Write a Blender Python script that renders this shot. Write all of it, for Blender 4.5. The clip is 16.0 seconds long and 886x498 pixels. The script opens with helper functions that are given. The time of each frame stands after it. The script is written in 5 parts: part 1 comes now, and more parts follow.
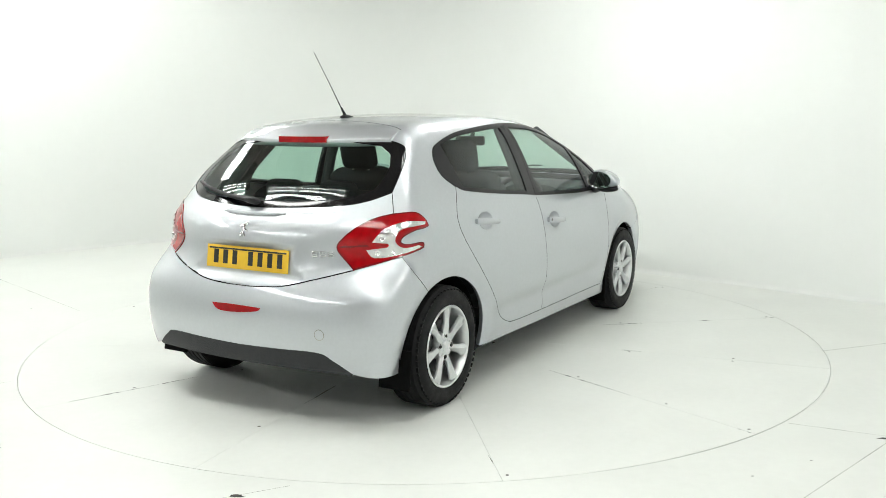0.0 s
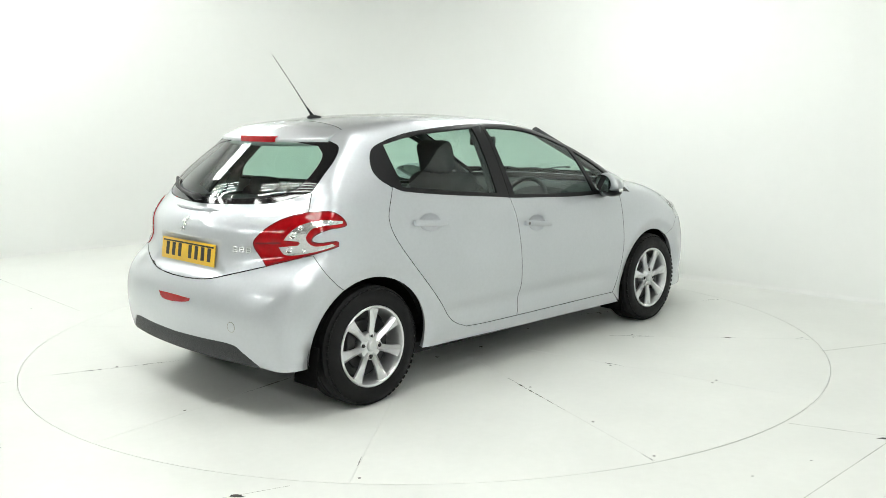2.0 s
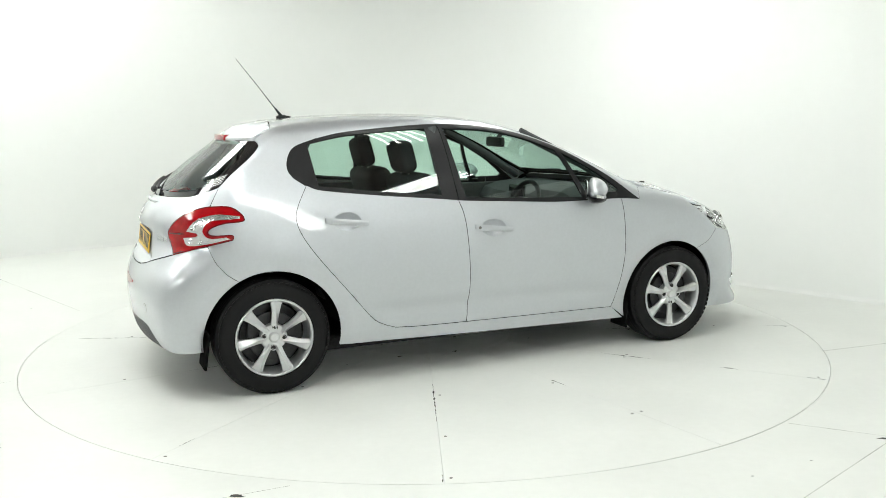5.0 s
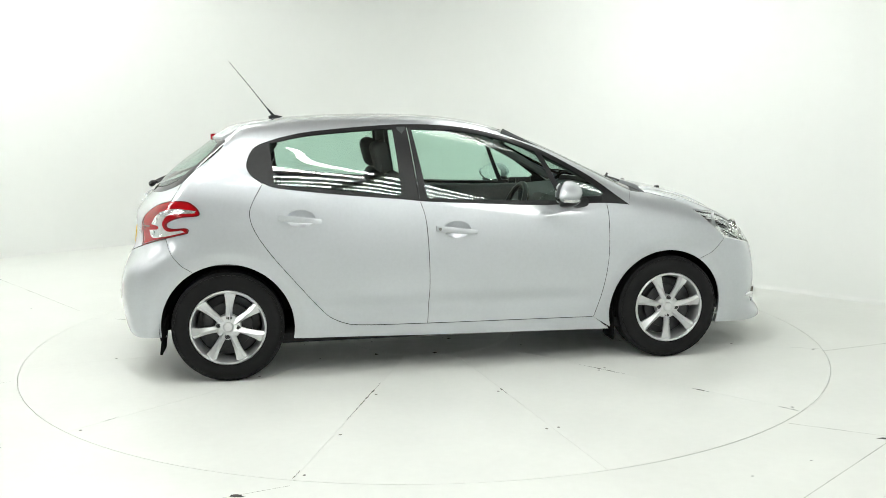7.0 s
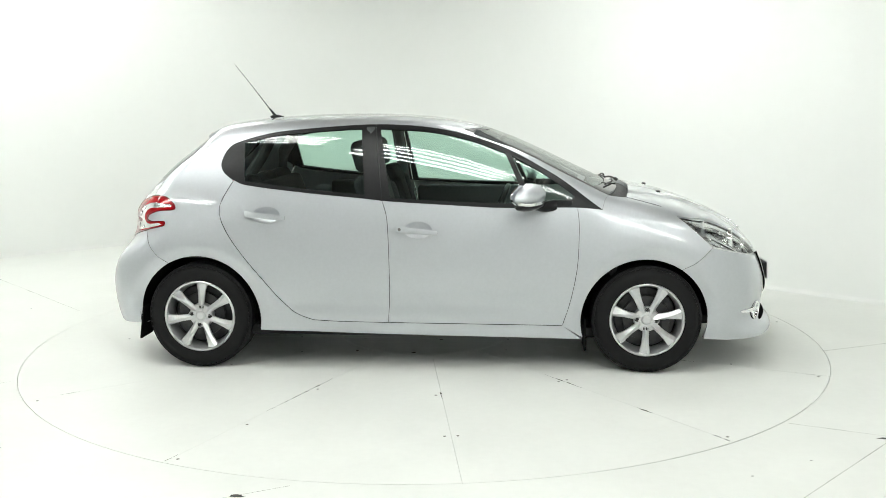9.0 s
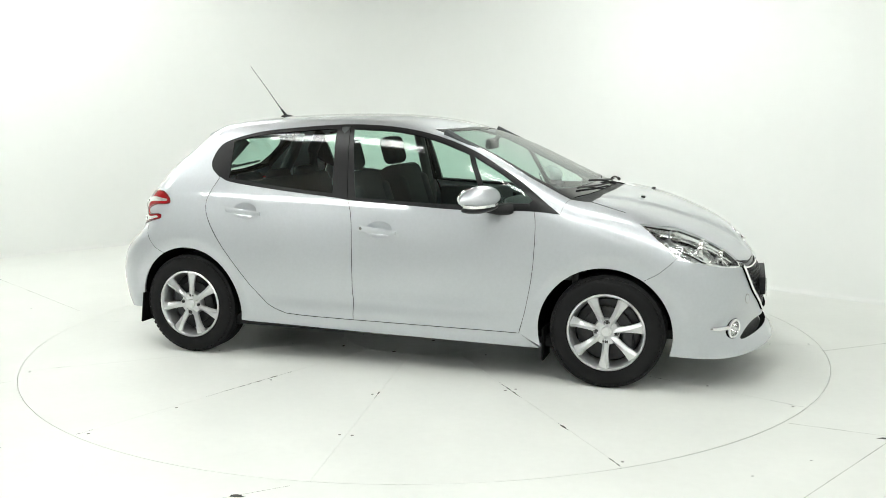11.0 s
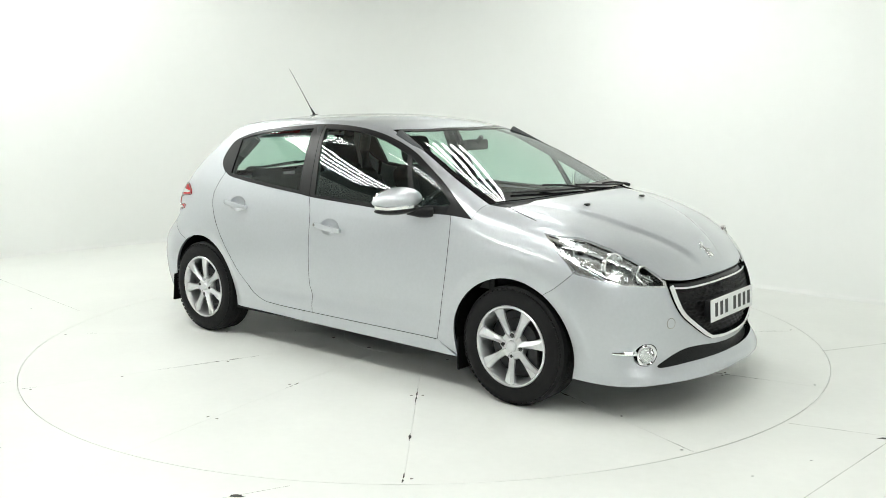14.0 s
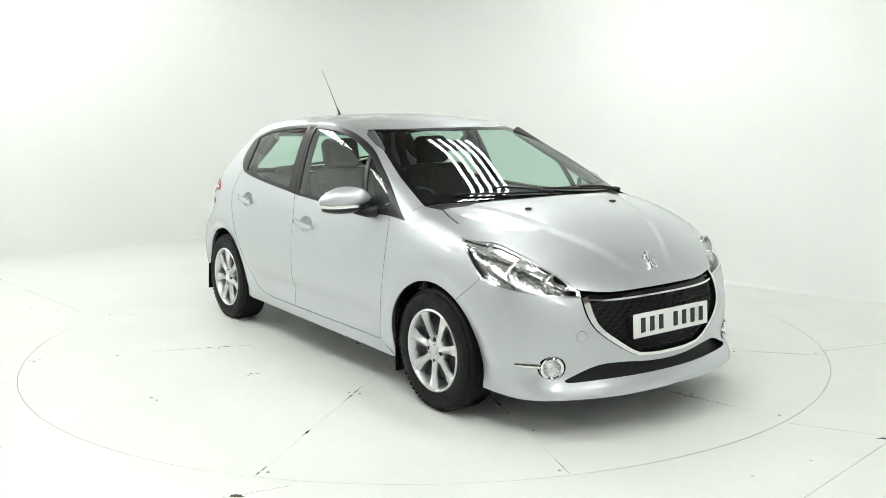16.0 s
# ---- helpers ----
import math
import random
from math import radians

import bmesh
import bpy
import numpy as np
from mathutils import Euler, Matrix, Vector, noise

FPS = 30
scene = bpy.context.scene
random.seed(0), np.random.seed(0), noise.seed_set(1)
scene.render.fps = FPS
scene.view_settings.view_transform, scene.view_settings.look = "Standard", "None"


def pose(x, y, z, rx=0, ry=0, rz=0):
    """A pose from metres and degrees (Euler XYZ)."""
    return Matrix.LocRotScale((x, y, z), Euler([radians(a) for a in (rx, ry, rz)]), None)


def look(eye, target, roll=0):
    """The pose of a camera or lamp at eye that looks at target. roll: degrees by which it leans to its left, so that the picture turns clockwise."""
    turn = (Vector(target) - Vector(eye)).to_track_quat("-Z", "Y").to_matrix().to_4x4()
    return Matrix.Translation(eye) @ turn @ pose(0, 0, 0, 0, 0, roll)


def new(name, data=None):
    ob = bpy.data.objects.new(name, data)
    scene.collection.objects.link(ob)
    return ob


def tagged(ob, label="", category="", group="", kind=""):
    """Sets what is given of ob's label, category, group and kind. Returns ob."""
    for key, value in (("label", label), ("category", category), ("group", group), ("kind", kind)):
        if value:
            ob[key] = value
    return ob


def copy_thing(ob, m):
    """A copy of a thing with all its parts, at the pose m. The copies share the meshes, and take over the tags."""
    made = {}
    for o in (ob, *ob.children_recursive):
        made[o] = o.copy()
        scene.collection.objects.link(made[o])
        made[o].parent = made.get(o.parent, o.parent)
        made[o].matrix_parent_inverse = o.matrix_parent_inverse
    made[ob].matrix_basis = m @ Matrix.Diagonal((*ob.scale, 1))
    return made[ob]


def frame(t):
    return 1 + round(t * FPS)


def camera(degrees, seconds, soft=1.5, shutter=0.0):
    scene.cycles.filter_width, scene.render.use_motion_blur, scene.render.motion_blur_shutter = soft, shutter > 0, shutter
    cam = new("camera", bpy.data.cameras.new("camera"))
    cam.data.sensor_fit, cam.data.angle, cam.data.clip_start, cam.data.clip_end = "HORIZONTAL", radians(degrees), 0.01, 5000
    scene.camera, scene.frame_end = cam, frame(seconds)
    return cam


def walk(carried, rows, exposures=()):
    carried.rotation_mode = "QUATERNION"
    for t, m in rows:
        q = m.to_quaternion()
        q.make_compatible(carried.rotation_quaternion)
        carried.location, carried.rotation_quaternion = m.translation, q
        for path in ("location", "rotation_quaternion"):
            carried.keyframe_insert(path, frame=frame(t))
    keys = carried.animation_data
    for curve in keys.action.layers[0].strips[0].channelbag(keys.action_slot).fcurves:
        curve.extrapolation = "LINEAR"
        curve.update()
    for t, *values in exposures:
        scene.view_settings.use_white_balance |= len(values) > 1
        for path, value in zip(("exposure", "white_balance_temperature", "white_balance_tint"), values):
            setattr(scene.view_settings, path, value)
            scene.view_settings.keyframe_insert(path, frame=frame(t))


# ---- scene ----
# ---- camera: fixed on its stand, 1.46 m high, 5.9 m from the turntable's axis ----
cam = camera(52.33, 16.0, soft=0.7)
EYE = Vector((0.0, -5.861, 1.461))
AHEAD = Vector((0.01887, 0.98822, -0.15187))
walk(cam, [(0.0, look(EYE, EYE + AHEAD, -0.4915)), (16.0, look(EYE, EYE + AHEAD, -0.4915))], exposures=[(0.0, 0.0, 6500, 10), (16.0, 0.0, 6500, 10)])

TURN_START, TURN_RATE = 58.25, -7.085     # degrees, degrees a second
AXLE = Vector((-1.227, -0.074, 0.0))      # the rear axle's middle, seen from the turntable's axis
DISC_R = 2.477
TUBE_GLOW = 27.0

# ---- world: only what leaks past the closed studio ----
world = bpy.data.worlds.new("world")
scene.world = world
world.use_nodes = True
world.node_tree.nodes["Background"].inputs[0].default_value = (0.9, 0.95, 1.0, 1)
world.node_tree.nodes["Background"].inputs[1].default_value = 0.3


# ---- materials ----
def material(name, color, rough=0.5, metal=0.0, grain=0.0, grain_size=40.0, bump=0.0, bump_size=200.0, coat=0.0, spec=0.5, rough_var=0.0):
    m = bpy.data.materials.new(name)
    m.use_nodes = True
    nt = m.node_tree
    p = nt.nodes["Principled BSDF"]
    p.inputs["Base Color"].default_value = (*color, 1)
    p.inputs["Roughness"].default_value = rough
    p.inputs["Metallic"].default_value = metal
    p.inputs["Specular IOR Level"].default_value = spec
    p.inputs["Coat Weight"].default_value = coat
    p.inputs["Coat Roughness"].default_value = 0.012
    p.inputs["Coat IOR"].default_value = 1.6
    tc = nt.nodes.new("ShaderNodeTexCoord")
    if grain or rough_var:
        big = nt.nodes.new("ShaderNodeTexNoise")
        big.inputs["Scale"].default_value = grain_size
        big.inputs["Detail"].default_value = 6
        fine = nt.nodes.new("ShaderNodeTexNoise")
        fine.inputs["Scale"].default_value = grain_size * 14
        add = nt.nodes.new("ShaderNodeMath")
        add.operation = "MULTIPLY_ADD"
        add.inputs[1].default_value = 0.35
        for n in (big, fine):
            nt.links.new(tc.outputs["Object"], n.inputs["Vector"])
        nt.links.new(fine.outputs["Fac"], add.inputs[0])
        nt.links.new(big.outputs["Fac"], add.inputs[2])
        if grain:
            ramp = nt.nodes.new("ShaderNodeMapRange")
            ramp.inputs["From Min"].default_value, ramp.inputs["From Max"].default_value = 0.35, 1.0
            ramp.inputs["To Min"].default_value, ramp.inputs["To Max"].default_value = 1 - grain, 1 + grain
            mul = nt.nodes.new("ShaderNodeVectorMath")
            mul.operation = "SCALE"
            mul.inputs[0].default_value = color
            nt.links.new(add.outputs[0], ramp.inputs["Value"])
            nt.links.new(ramp.outputs[0], mul.inputs["Scale"])
            nt.links.new(mul.outputs[0], p.inputs["Base Color"])
        if rough_var:
            rr = nt.nodes.new("ShaderNodeMapRange")
            rr.inputs["From Min"].default_value, rr.inputs["From Max"].default_value = 0.35, 1.0
            rr.inputs["To Min"].default_value, rr.inputs["To Max"].default_value = rough - rough_var, rough + rough_var
            nt.links.new(add.outputs[0], rr.inputs["Value"])
            nt.links.new(rr.outputs[0], p.inputs["Roughness"])
    if bump:
        n = nt.nodes.new("ShaderNodeTexNoise")
        n.inputs["Scale"].default_value = bump_size
        n.inputs["Detail"].default_value = 4
        b = nt.nodes.new("ShaderNodeBump")
        b.inputs["Strength"].default_value = bump
        b.inputs["Distance"].default_value = 0.002
        nt.links.new(tc.outputs["Object"], n.inputs["Vector"])
        nt.links.new(n.outputs["Fac"], b.inputs["Height"])
        nt.links.new(b.outputs["Normal"], p.inputs["Normal"])
    return m


def glass(name, tint, base_gloss=0.06, haze=0.0):
    """A thin pane: tinted see-through with a sharp reflection that grows towards grazing angles."""
    m = bpy.data.materials.new(name)
    m.use_nodes = True
    nt = m.node_tree
    out = nt.nodes["Material Output"]
    nt.nodes.remove(nt.nodes["Principled BSDF"])
    t = nt.nodes.new("ShaderNodeBsdfTransparent")
    t.inputs["Color"].default_value = (*tint, 1)
    g = nt.nodes.new("ShaderNodeBsdfGlossy")
    g.inputs["Roughness"].default_value = haze
    lw = nt.nodes.new("ShaderNodeLayerWeight")
    lw.inputs["Blend"].default_value = 0.5
    pw = nt.nodes.new("ShaderNodeMath")
    pw.operation = "POWER"
    pw.inputs[1].default_value = 4.5
    f = nt.nodes.new("ShaderNodeMath")
    f.operation = "MULTIPLY_ADD"
    f.inputs[1].default_value, f.inputs[2].default_value = 0.85, base_gloss
    nt.links.new(lw.outputs["Facing"], pw.inputs[0])
    nt.links.new(pw.outputs[0], f.inputs[0])
    mix = nt.nodes.new("ShaderNodeMixShader")
    nt.links.new(f.outputs[0], mix.inputs[0])
    nt.links.new(t.outputs[0], mix.inputs[1])
    nt.links.new(g.outputs[0], mix.inputs[2])
    nt.links.new(mix.outputs[0], out.inputs[0])
    return m


def glowing(name, color, strength):
    m = material(name, (0.9, 0.9, 0.9), 0.4)
    p = m.node_tree.nodes["Principled BSDF"]
    p.inputs["Emission Color"].default_value = (*color, 1)
    p.inputs["Emission Strength"].default_value = strength
    return m


SILVER = material("silver_paint", (0.55, 0.574, 0.606), 0.45, 0.75, grain=0.03, grain_size=60, coat=1.0)
BLACK_PLASTIC = material("black_plastic", (0.010, 0.0105, 0.0115), 0.5, spec=0.3, grain=0.15, grain_size=80, bump=0.25, bump_size=1400)
GREY_PLASTIC = material("dark_grey_plastic", (0.021, 0.022, 0.025), 0.5, spec=0.35, grain=0.15, grain_size=60, bump=0.3, bump_size=1200)
GLOSS_BLACK = material("gloss_black", (0.006, 0.006, 0.007), 0.04, grain=0.1, grain_size=30, spec=0.4)
SATIN_BLACK = material("satin_black", (0.009, 0.009, 0.010), 0.34, spec=0.3, grain=0.15, grain_size=50, rough_var=0.06)
LINER_BLACK = material("arch_liner_felt", (0.005, 0.005, 0.005), 0.95, grain=0.3, grain_size=60, bump=0.4, bump_size=500, spec=0.05)
# near-black for flange faces beside panel gaps: the gaps' shade put into colour
SHUT_BLACK = material("shut_gap_shade", (0.004, 0.004, 0.004), 0.9, grain=0.1, spec=0.05)
RUBBER = material("tyre_rubber", (0.0065, 0.0065, 0.007), 0.62, grain=0.3, grain_size=25, bump=0.2, bump_size=500, spec=0.22, rough_var=0.15)
ALLOY = material("alloy_silver", (0.66, 0.67, 0.68), 0.3, 0.8, grain=0.05, grain_size=50, coat=0.4)
LAMP_SILVER = material("lamp_silver", (0.92, 0.92, 0.92), 0.16, 0.88, grain=0.12, grain_size=35, bump=1.0, bump_size=40)
STEEL = material("bare_steel", (0.22, 0.215, 0.21), 0.45, 1.0, grain=0.15, grain_size=60)
CHROME = material("chrome", (0.86, 0.87, 0.88), 0.07, 1.0, grain=0.03, grain_size=30)
DARK_METAL = material("dark_metal", (0.05, 0.05, 0.052), 0.5, 0.6, grain=0.3, grain_size=30)
FABRIC = material("charcoal_fabric", (0.035, 0.037, 0.040), 0.9, grain=0.25, grain_size=120, bump=0.6, bump_size=700, spec=0.2)
TRIM_GREY = material("grey_trim", (0.060, 0.065, 0.067), 0.7, grain=0.15, grain_size=60, bump=0.4, bump_size=800, spec=0.3)
LINING = material("grey_headlining", (0.22, 0.225, 0.22), 0.9, grain=0.08, grain_size=80, bump=0.3, bump_size=700)
CARPET = material("dark_carpet", (0.02, 0.02, 0.021), 0.95, grain=0.3, grain_size=60, bump=0.5, bump_size=500, spec=0.1)
GLASS = glass("window_glass", (0.74, 0.90, 0.83), 0.085)
DARK_GLASS = glass("rear_glass", (0.66, 0.84, 0.76))
CLEAR = glass("lamp_lens", (0.96, 0.98, 0.98))
RED_LENS = material("red_lens", (0.34, 0.002, 0.005), 0.12, grain=0.3, grain_size=30, coat=0.3, spec=0.3)
DARK_RED = material("dark_red_lens", (0.16, 0.003, 0.006), 0.14, grain=0.15, grain_size=40, coat=1.0)
WHITE_LENS = material("clear_white_lens", (0.88, 0.88, 0.88), 0.15, 0.8, grain=0.15, grain_size=55, bump=1.0, bump_size=45, coat=1.0)
MIRROR = material("mirror_glass", (0.9, 0.92, 0.92), 0.01, 1.0)
YELLOW = material("yellow_plate", (0.80, 0.50, 0.03), 0.35, grain=0.05, grain_size=30)
PLATE_WHITE = material("white_plate", (0.78, 0.79, 0.78), 0.35, grain=0.04, grain_size=30)
PLATE_BLACK = material("plate_black", (0.012, 0.012, 0.012), 0.4, grain=0.1, grain_size=30)
TUBE = glowing("fluorescent_tube", (0.965, 1.0, 0.955), TUBE_GLOW)
WALL_WHITE = material("studio_white_paint", (0.80, 0.815, 0.80), 0.75, grain=0.02, grain_size=0.9, bump=0.15, bump_size=60, spec=0.3)
CEILING_DARK = material("dark_roof_sheet", (0.075, 0.065, 0.055), 0.8, grain=0.25, grain_size=1.5)
HALL_GREY = material("hall_grey_sheet", (0.72, 0.72, 0.71), 0.7, grain=0.06, grain_size=1.2, bump=0.2, bump_size=20)
FLOOR_WHITE = material("floor_white_paint", (0.80, 0.815, 0.785), 0.42, grain=0.055, grain_size=1.6, bump=0.12, bump_size=90, spec=0.35, rough_var=0.1)
SEAM = material("floor_seam_dirt", (0.30, 0.30, 0.27), 0.9, grain=0.8, grain_size=9)
SCUFF = material("dark_scuff", (0.03, 0.03, 0.028), 0.8, grain=0.5, grain_size=60)


# ---- mesh helpers ----
def mesh(name, verts, faces, mat, smooth=True, normals=None):
    me = bpy.data.meshes.new(name)
    me.from_pydata([tuple(v) for v in verts], [], [tuple(int(i) for i in f) for f in faces])
    for m in (mat if isinstance(mat, (list, tuple)) else [mat]):
        me.materials.append(m)
    me.polygons.foreach_set("use_smooth", [smooth] * len(me.polygons))
    me.update()
    if normals is not None:
        me.normals_split_custom_set_from_vertices([tuple(n) for n in normals])
    return me


def hang(name, me, parent=None, label="", m=None):
    ob = new(name, me)
    if parent is not None:
        ob.parent = parent
    if m is not None:
        ob.matrix_basis = m
    if label:
        tagged(ob, label)
    return ob


def part(name, bm, mat, parent, label="", m=None, angle=35):
    me = bpy.data.meshes.new(name)
    bmesh.ops.recalc_face_normals(bm, faces=bm.faces)
    bm.to_mesh(me)
    bm.free()
    me.materials.append(mat)
    for p in me.polygons:
        p.use_smooth = angle > 0
    if angle > 0:
        me.set_sharp_from_angle(angle=radians(angle))
    return hang(name, me, parent, label, m)


def box(bm, c, s, bevel=0.0, turn=None, seg=2):
    v = bmesh.ops.create_cube(bm, size=1)["verts"]
    bmesh.ops.scale(bm, vec=s, verts=v)
    if bevel:
        e = list({e for a in v for e in a.link_edges})
        r = bmesh.ops.bevel(bm, geom=e, offset=bevel, segments=seg, affect="EDGES", profile=0.5)
        v = list({a for f in r["faces"] for a in f.verts} | {a for a in v if a.is_valid})
    if turn is not None:
        bmesh.ops.rotate(bm, cent=(0, 0, 0), matrix=turn.to_3x3(), verts=v)
    bmesh.ops.translate(bm, vec=c, verts=v)
    return v


def lathe(bm, profile, n=48, axis="y", close=False, sx=1.0, sz=1.0):
    """Turn (radius, along) points round the y axis (or z)."""
    rings = []
    for k in range(n):
        a = 2 * math.pi * k / n
        ring = []
        for r, h in profile:
            p = (r * math.cos(a) * sx, h, r * math.sin(a) * sz) if axis == "y" else (r * math.cos(a) * sx, r * math.sin(a) * sz, h)
            ring.append(bm.verts.new(p))
        rings.append(ring)
    m = len(profile)
    for k in range(n):
        a, b = rings[k], rings[(k + 1) % n]
        for i in range(m if close else m - 1):
            j = (i + 1) % m
            try:
                bm.faces.new((a[i], a[j], b[j], b[i]))
            except ValueError:
                pass
    bmesh.ops.remove_doubles(bm, verts=[v for r in rings for v in r], dist=1e-6)


def tube(bm, pts, rad, n=10):
    """A round bar along points; rad: one radius or one for each point."""
    pts = [Vector(p) for p in pts]
    rads = rad if isinstance(rad, (list, tuple)) else [rad] * len(pts)
    rings = []
    for i, p in enumerate(pts):
        d = (pts[min(i + 1, len(pts) - 1)] - pts[max(i - 1, 0)]).normalized()
        a = d.cross(Vector((0, 0, 1)) if abs(d.z) < 0.9 else Vector((1, 0, 0))).normalized()
        b = d.cross(a)
        rings.append([bm.verts.new(p + (a * math.cos(2 * math.pi * k / n) + b * math.sin(2 * math.pi * k / n)) * rads[i]) for k in range(n)])
    for r, s in zip(rings, rings[1:]):
        for k in range(n):
            bm.faces.new((r[k], r[(k + 1) % n], s[(k + 1) % n], s[k]))
    bm.faces.new(rings[0][::-1])
    bm.faces.new(rings[-1])


def spline(pts, n=8):
    """Points on a smooth line through a few given ones (any dimension)."""
    p = np.array(pts, float)
    if len(p) < 3:
        return np.array([p[0] + (p[-1] - p[0]) * k / n for k in range(n + 1)])
    q = np.vstack([2 * p[0] - p[1], p, 2 * p[-1] - p[-2]])
    out = []
    for i in range(1, len(q) - 2):
        for k in range(n):
            t = k / n
            out.append(0.5 * (2 * q[i] + (q[i + 1] - q[i - 1]) * t + (2 * q[i - 1] - 5 * q[i] + 4 * q[i + 1] - q[i + 2]) * t**2 + (3 * q[i] - q[i - 1] - 3 * q[i + 1] + q[i + 2]) * t**3))
    out.append(p[-1])
    return np.array(out)


# ---- the car's outer surface, as one smooth function of x (forward), y (left), z (up); origin under the rear axle
def curve(*pts, soft=0.0025):
    """The smoothest function that passes within soft of a few points, straight beyond its ends."""
    xs, ys = np.array(pts, float).T
    n = 240
    h = (xs[-1] - xs[0]) / (n - 1)
    pick = np.zeros((len(xs), n))
    k = np.clip(((xs - xs[0]) / h).astype(int), 0, n - 2)
    f = (xs - xs[0]) / h - k
    pick[np.arange(len(xs)), k], pick[np.arange(len(xs)), k + 1] = 1 - f, f
    third = np.diff(np.eye(n), 3, axis=0)
    lo, hi = -4.0, 9.0
    for _ in range(16):
        mid = (lo + hi) / 2
        g = np.linalg.solve(pick.T @ pick + 10**mid * third.T @ third + 1e-12 * np.eye(n), pick.T @ ys)
        lo, hi = (mid, hi) if np.abs(pick @ g - ys).max() < soft else (lo, mid)
    slopes = np.gradient(g, h)

    def at(x):
        x = np.asarray(x, float)
        i = np.clip(((x - xs[0]) / h).astype(int), 0, n - 2)
        t = np.clip((x - xs[0]) / h - i, 0, 1)
        y = (2 * t**3 - 3 * t**2 + 1) * g[i] + (t**3 - 2 * t**2 + t) * h * slopes[i] + (3 * t**2 - 2 * t**3) * g[i + 1] + (t**3 - t**2) * h * slopes[i + 1]
        return y + np.where(x < xs[0], (x - xs[0]) * slopes[0], 0) + np.where(x > xs[-1], (x - xs[-1]) * slopes[-1], 0)
    return at


def smax(a, b, k):
    h = np.maximum(1.5 * k - np.abs(a - b), 0) / (1.5 * k)
    return np.maximum(a, b) + h**3 * k / 4


def step01(a, b, x):
    t = np.clip((x - a) / (b - a), 0, 1)
    return t**3 * (t * (6 * t - 15) + 10)


side_w = curve((0.10, 0.76), (0.18, 0.79), (0.28, 0.815), (0.45, 0.84), (0.60, 0.845), (0.75, 0.832), (0.88, 0.805), (0.97, 0.785), (1.08, 0.745), (1.2, 0.695), (1.33, 0.635), (1.45, 0.57))
plan_w = curve((-0.65, 0.88), (-0.3, 0.95), (0.0, 0.985), (0.5, 1.0), (1.5, 1.0), (2.2, 0.995), (2.6, 0.985), (2.9, 0.95), (3.1, 0.90), (3.35, 0.80))
house_in = curve((-0.3, 0.10), (0.0, 0.055), (0.4, 0.02), (0.8, 0.0), (1.5, 0.0), (2.3, 0.02))
roof_z = curve((-0.3, 1.31), (-0.1, 1.366), (0.1, 1.405), (0.45, 1.438), (0.85, 1.447), (1.1, 1.441), (1.35, 1.418), (1.6, 1.370), (1.85, 1.276), (2.07, 1.172), (2.3, 1.062), (2.45, 0.995), (2.6, 0.92))
bonnet_z = curve((2.2, 1.025), (2.45, 0.997), (2.66, 0.965), (2.83, 0.915), (3.0, 0.843), (3.15, 0.752), (3.25, 0.66), (3.32, 0.565))
rear_x = curve((0.12, -0.48), (0.19, -0.565), (0.30, -0.62), (0.42, -0.638), (0.54, -0.632), (0.63, -0.603), (0.70, -0.573), (0.78, -0.557), (0.86, -0.555), (0.92, -0.538), (0.965, -0.50), (1.0, -0.462), (1.06, -0.408), (1.12, -0.35), (1.17, -0.288), (1.242, -0.19), (1.325, -0.078), (1.40, 0.0))
front_x = curve((0.13, 3.335), (0.17, 3.378), (0.205, 3.384), (0.25, 3.345), (0.30, 3.326), (0.40, 3.333), (0.50, 3.328), (0.58, 3.315), (0.68, 3.29), (0.8, 3.22))


def body(x, y, z):
    """Below 0 inside the car, above 0 outside."""
    y = np.abs(y)
    up = step01(0.95, 1.35, z)
    arch = 0.0
    for cx in (0.0, 2.53):
        r = np.hypot(x - cx, z - 0.295)
        turned_in = 0.5 * ((0.418 - r) + np.sqrt((0.418 - r) ** 2 + 0.007**2))
        arch = arch + (0.006 * np.exp(-((r - 0.43) / 0.09) ** 2) - 0.30 * np.minimum(turned_in, 0.09)) * step01(0.12, 0.34, z)
    scallop = 0.017 * np.exp(-((z - 0.385) / 0.05) ** 2) * step01(0.3, 0.7, x) * step01(2.2, 1.8, x)
    side = y - (side_w(z) * plan_w(x) - house_in(x) * up + arch - scallop)
    screen = roof_z(x + 0.24 * y**2 * step01(1.2, 1.9, x)) - 0.11 * y**2 * step01(2.0, 1.4, x)
    bonnet = bonnet_z(x + 0.20 * y**2) - 0.03 * y**2
    top = z - smax(screen, bonnet, 0.03)
    rear = rear_x(z) + (0.15 + 0.23 * step01(0.58, 0.85, z)) * y**2 + 0.18 * y**6 - x
    front = x - (front_x(z) - 0.40 * y**2 - 0.15 * y**6)
    f = smax(side, top, 0.10 + 0.05 * step01(2.0, 2.5, x))
    f = smax(f, front, 0.10)
    return smax(f, rear, 0.05 + 0.05 * step01(1.2, 0.8, z))


def meet(o, d, far):
    """Where rays from inside (o, rows) along d leave the car."""
    lo, hi = np.zeros(len(o)), np.full(len(o), float(far))
    for _ in range(34):
        mid = (lo + hi) / 2
        p = o + d * mid[:, None]
        out = body(p[:, 0], p[:, 1], p[:, 2]) > 0
        lo, hi = np.where(out, lo, mid), np.where(out, mid, hi)
    return o + d * lo[:, None]


REAR_C, FRONT_C = 0.7, 1.9
# ways of laying the surface flat: from two coordinates to the surface, and back


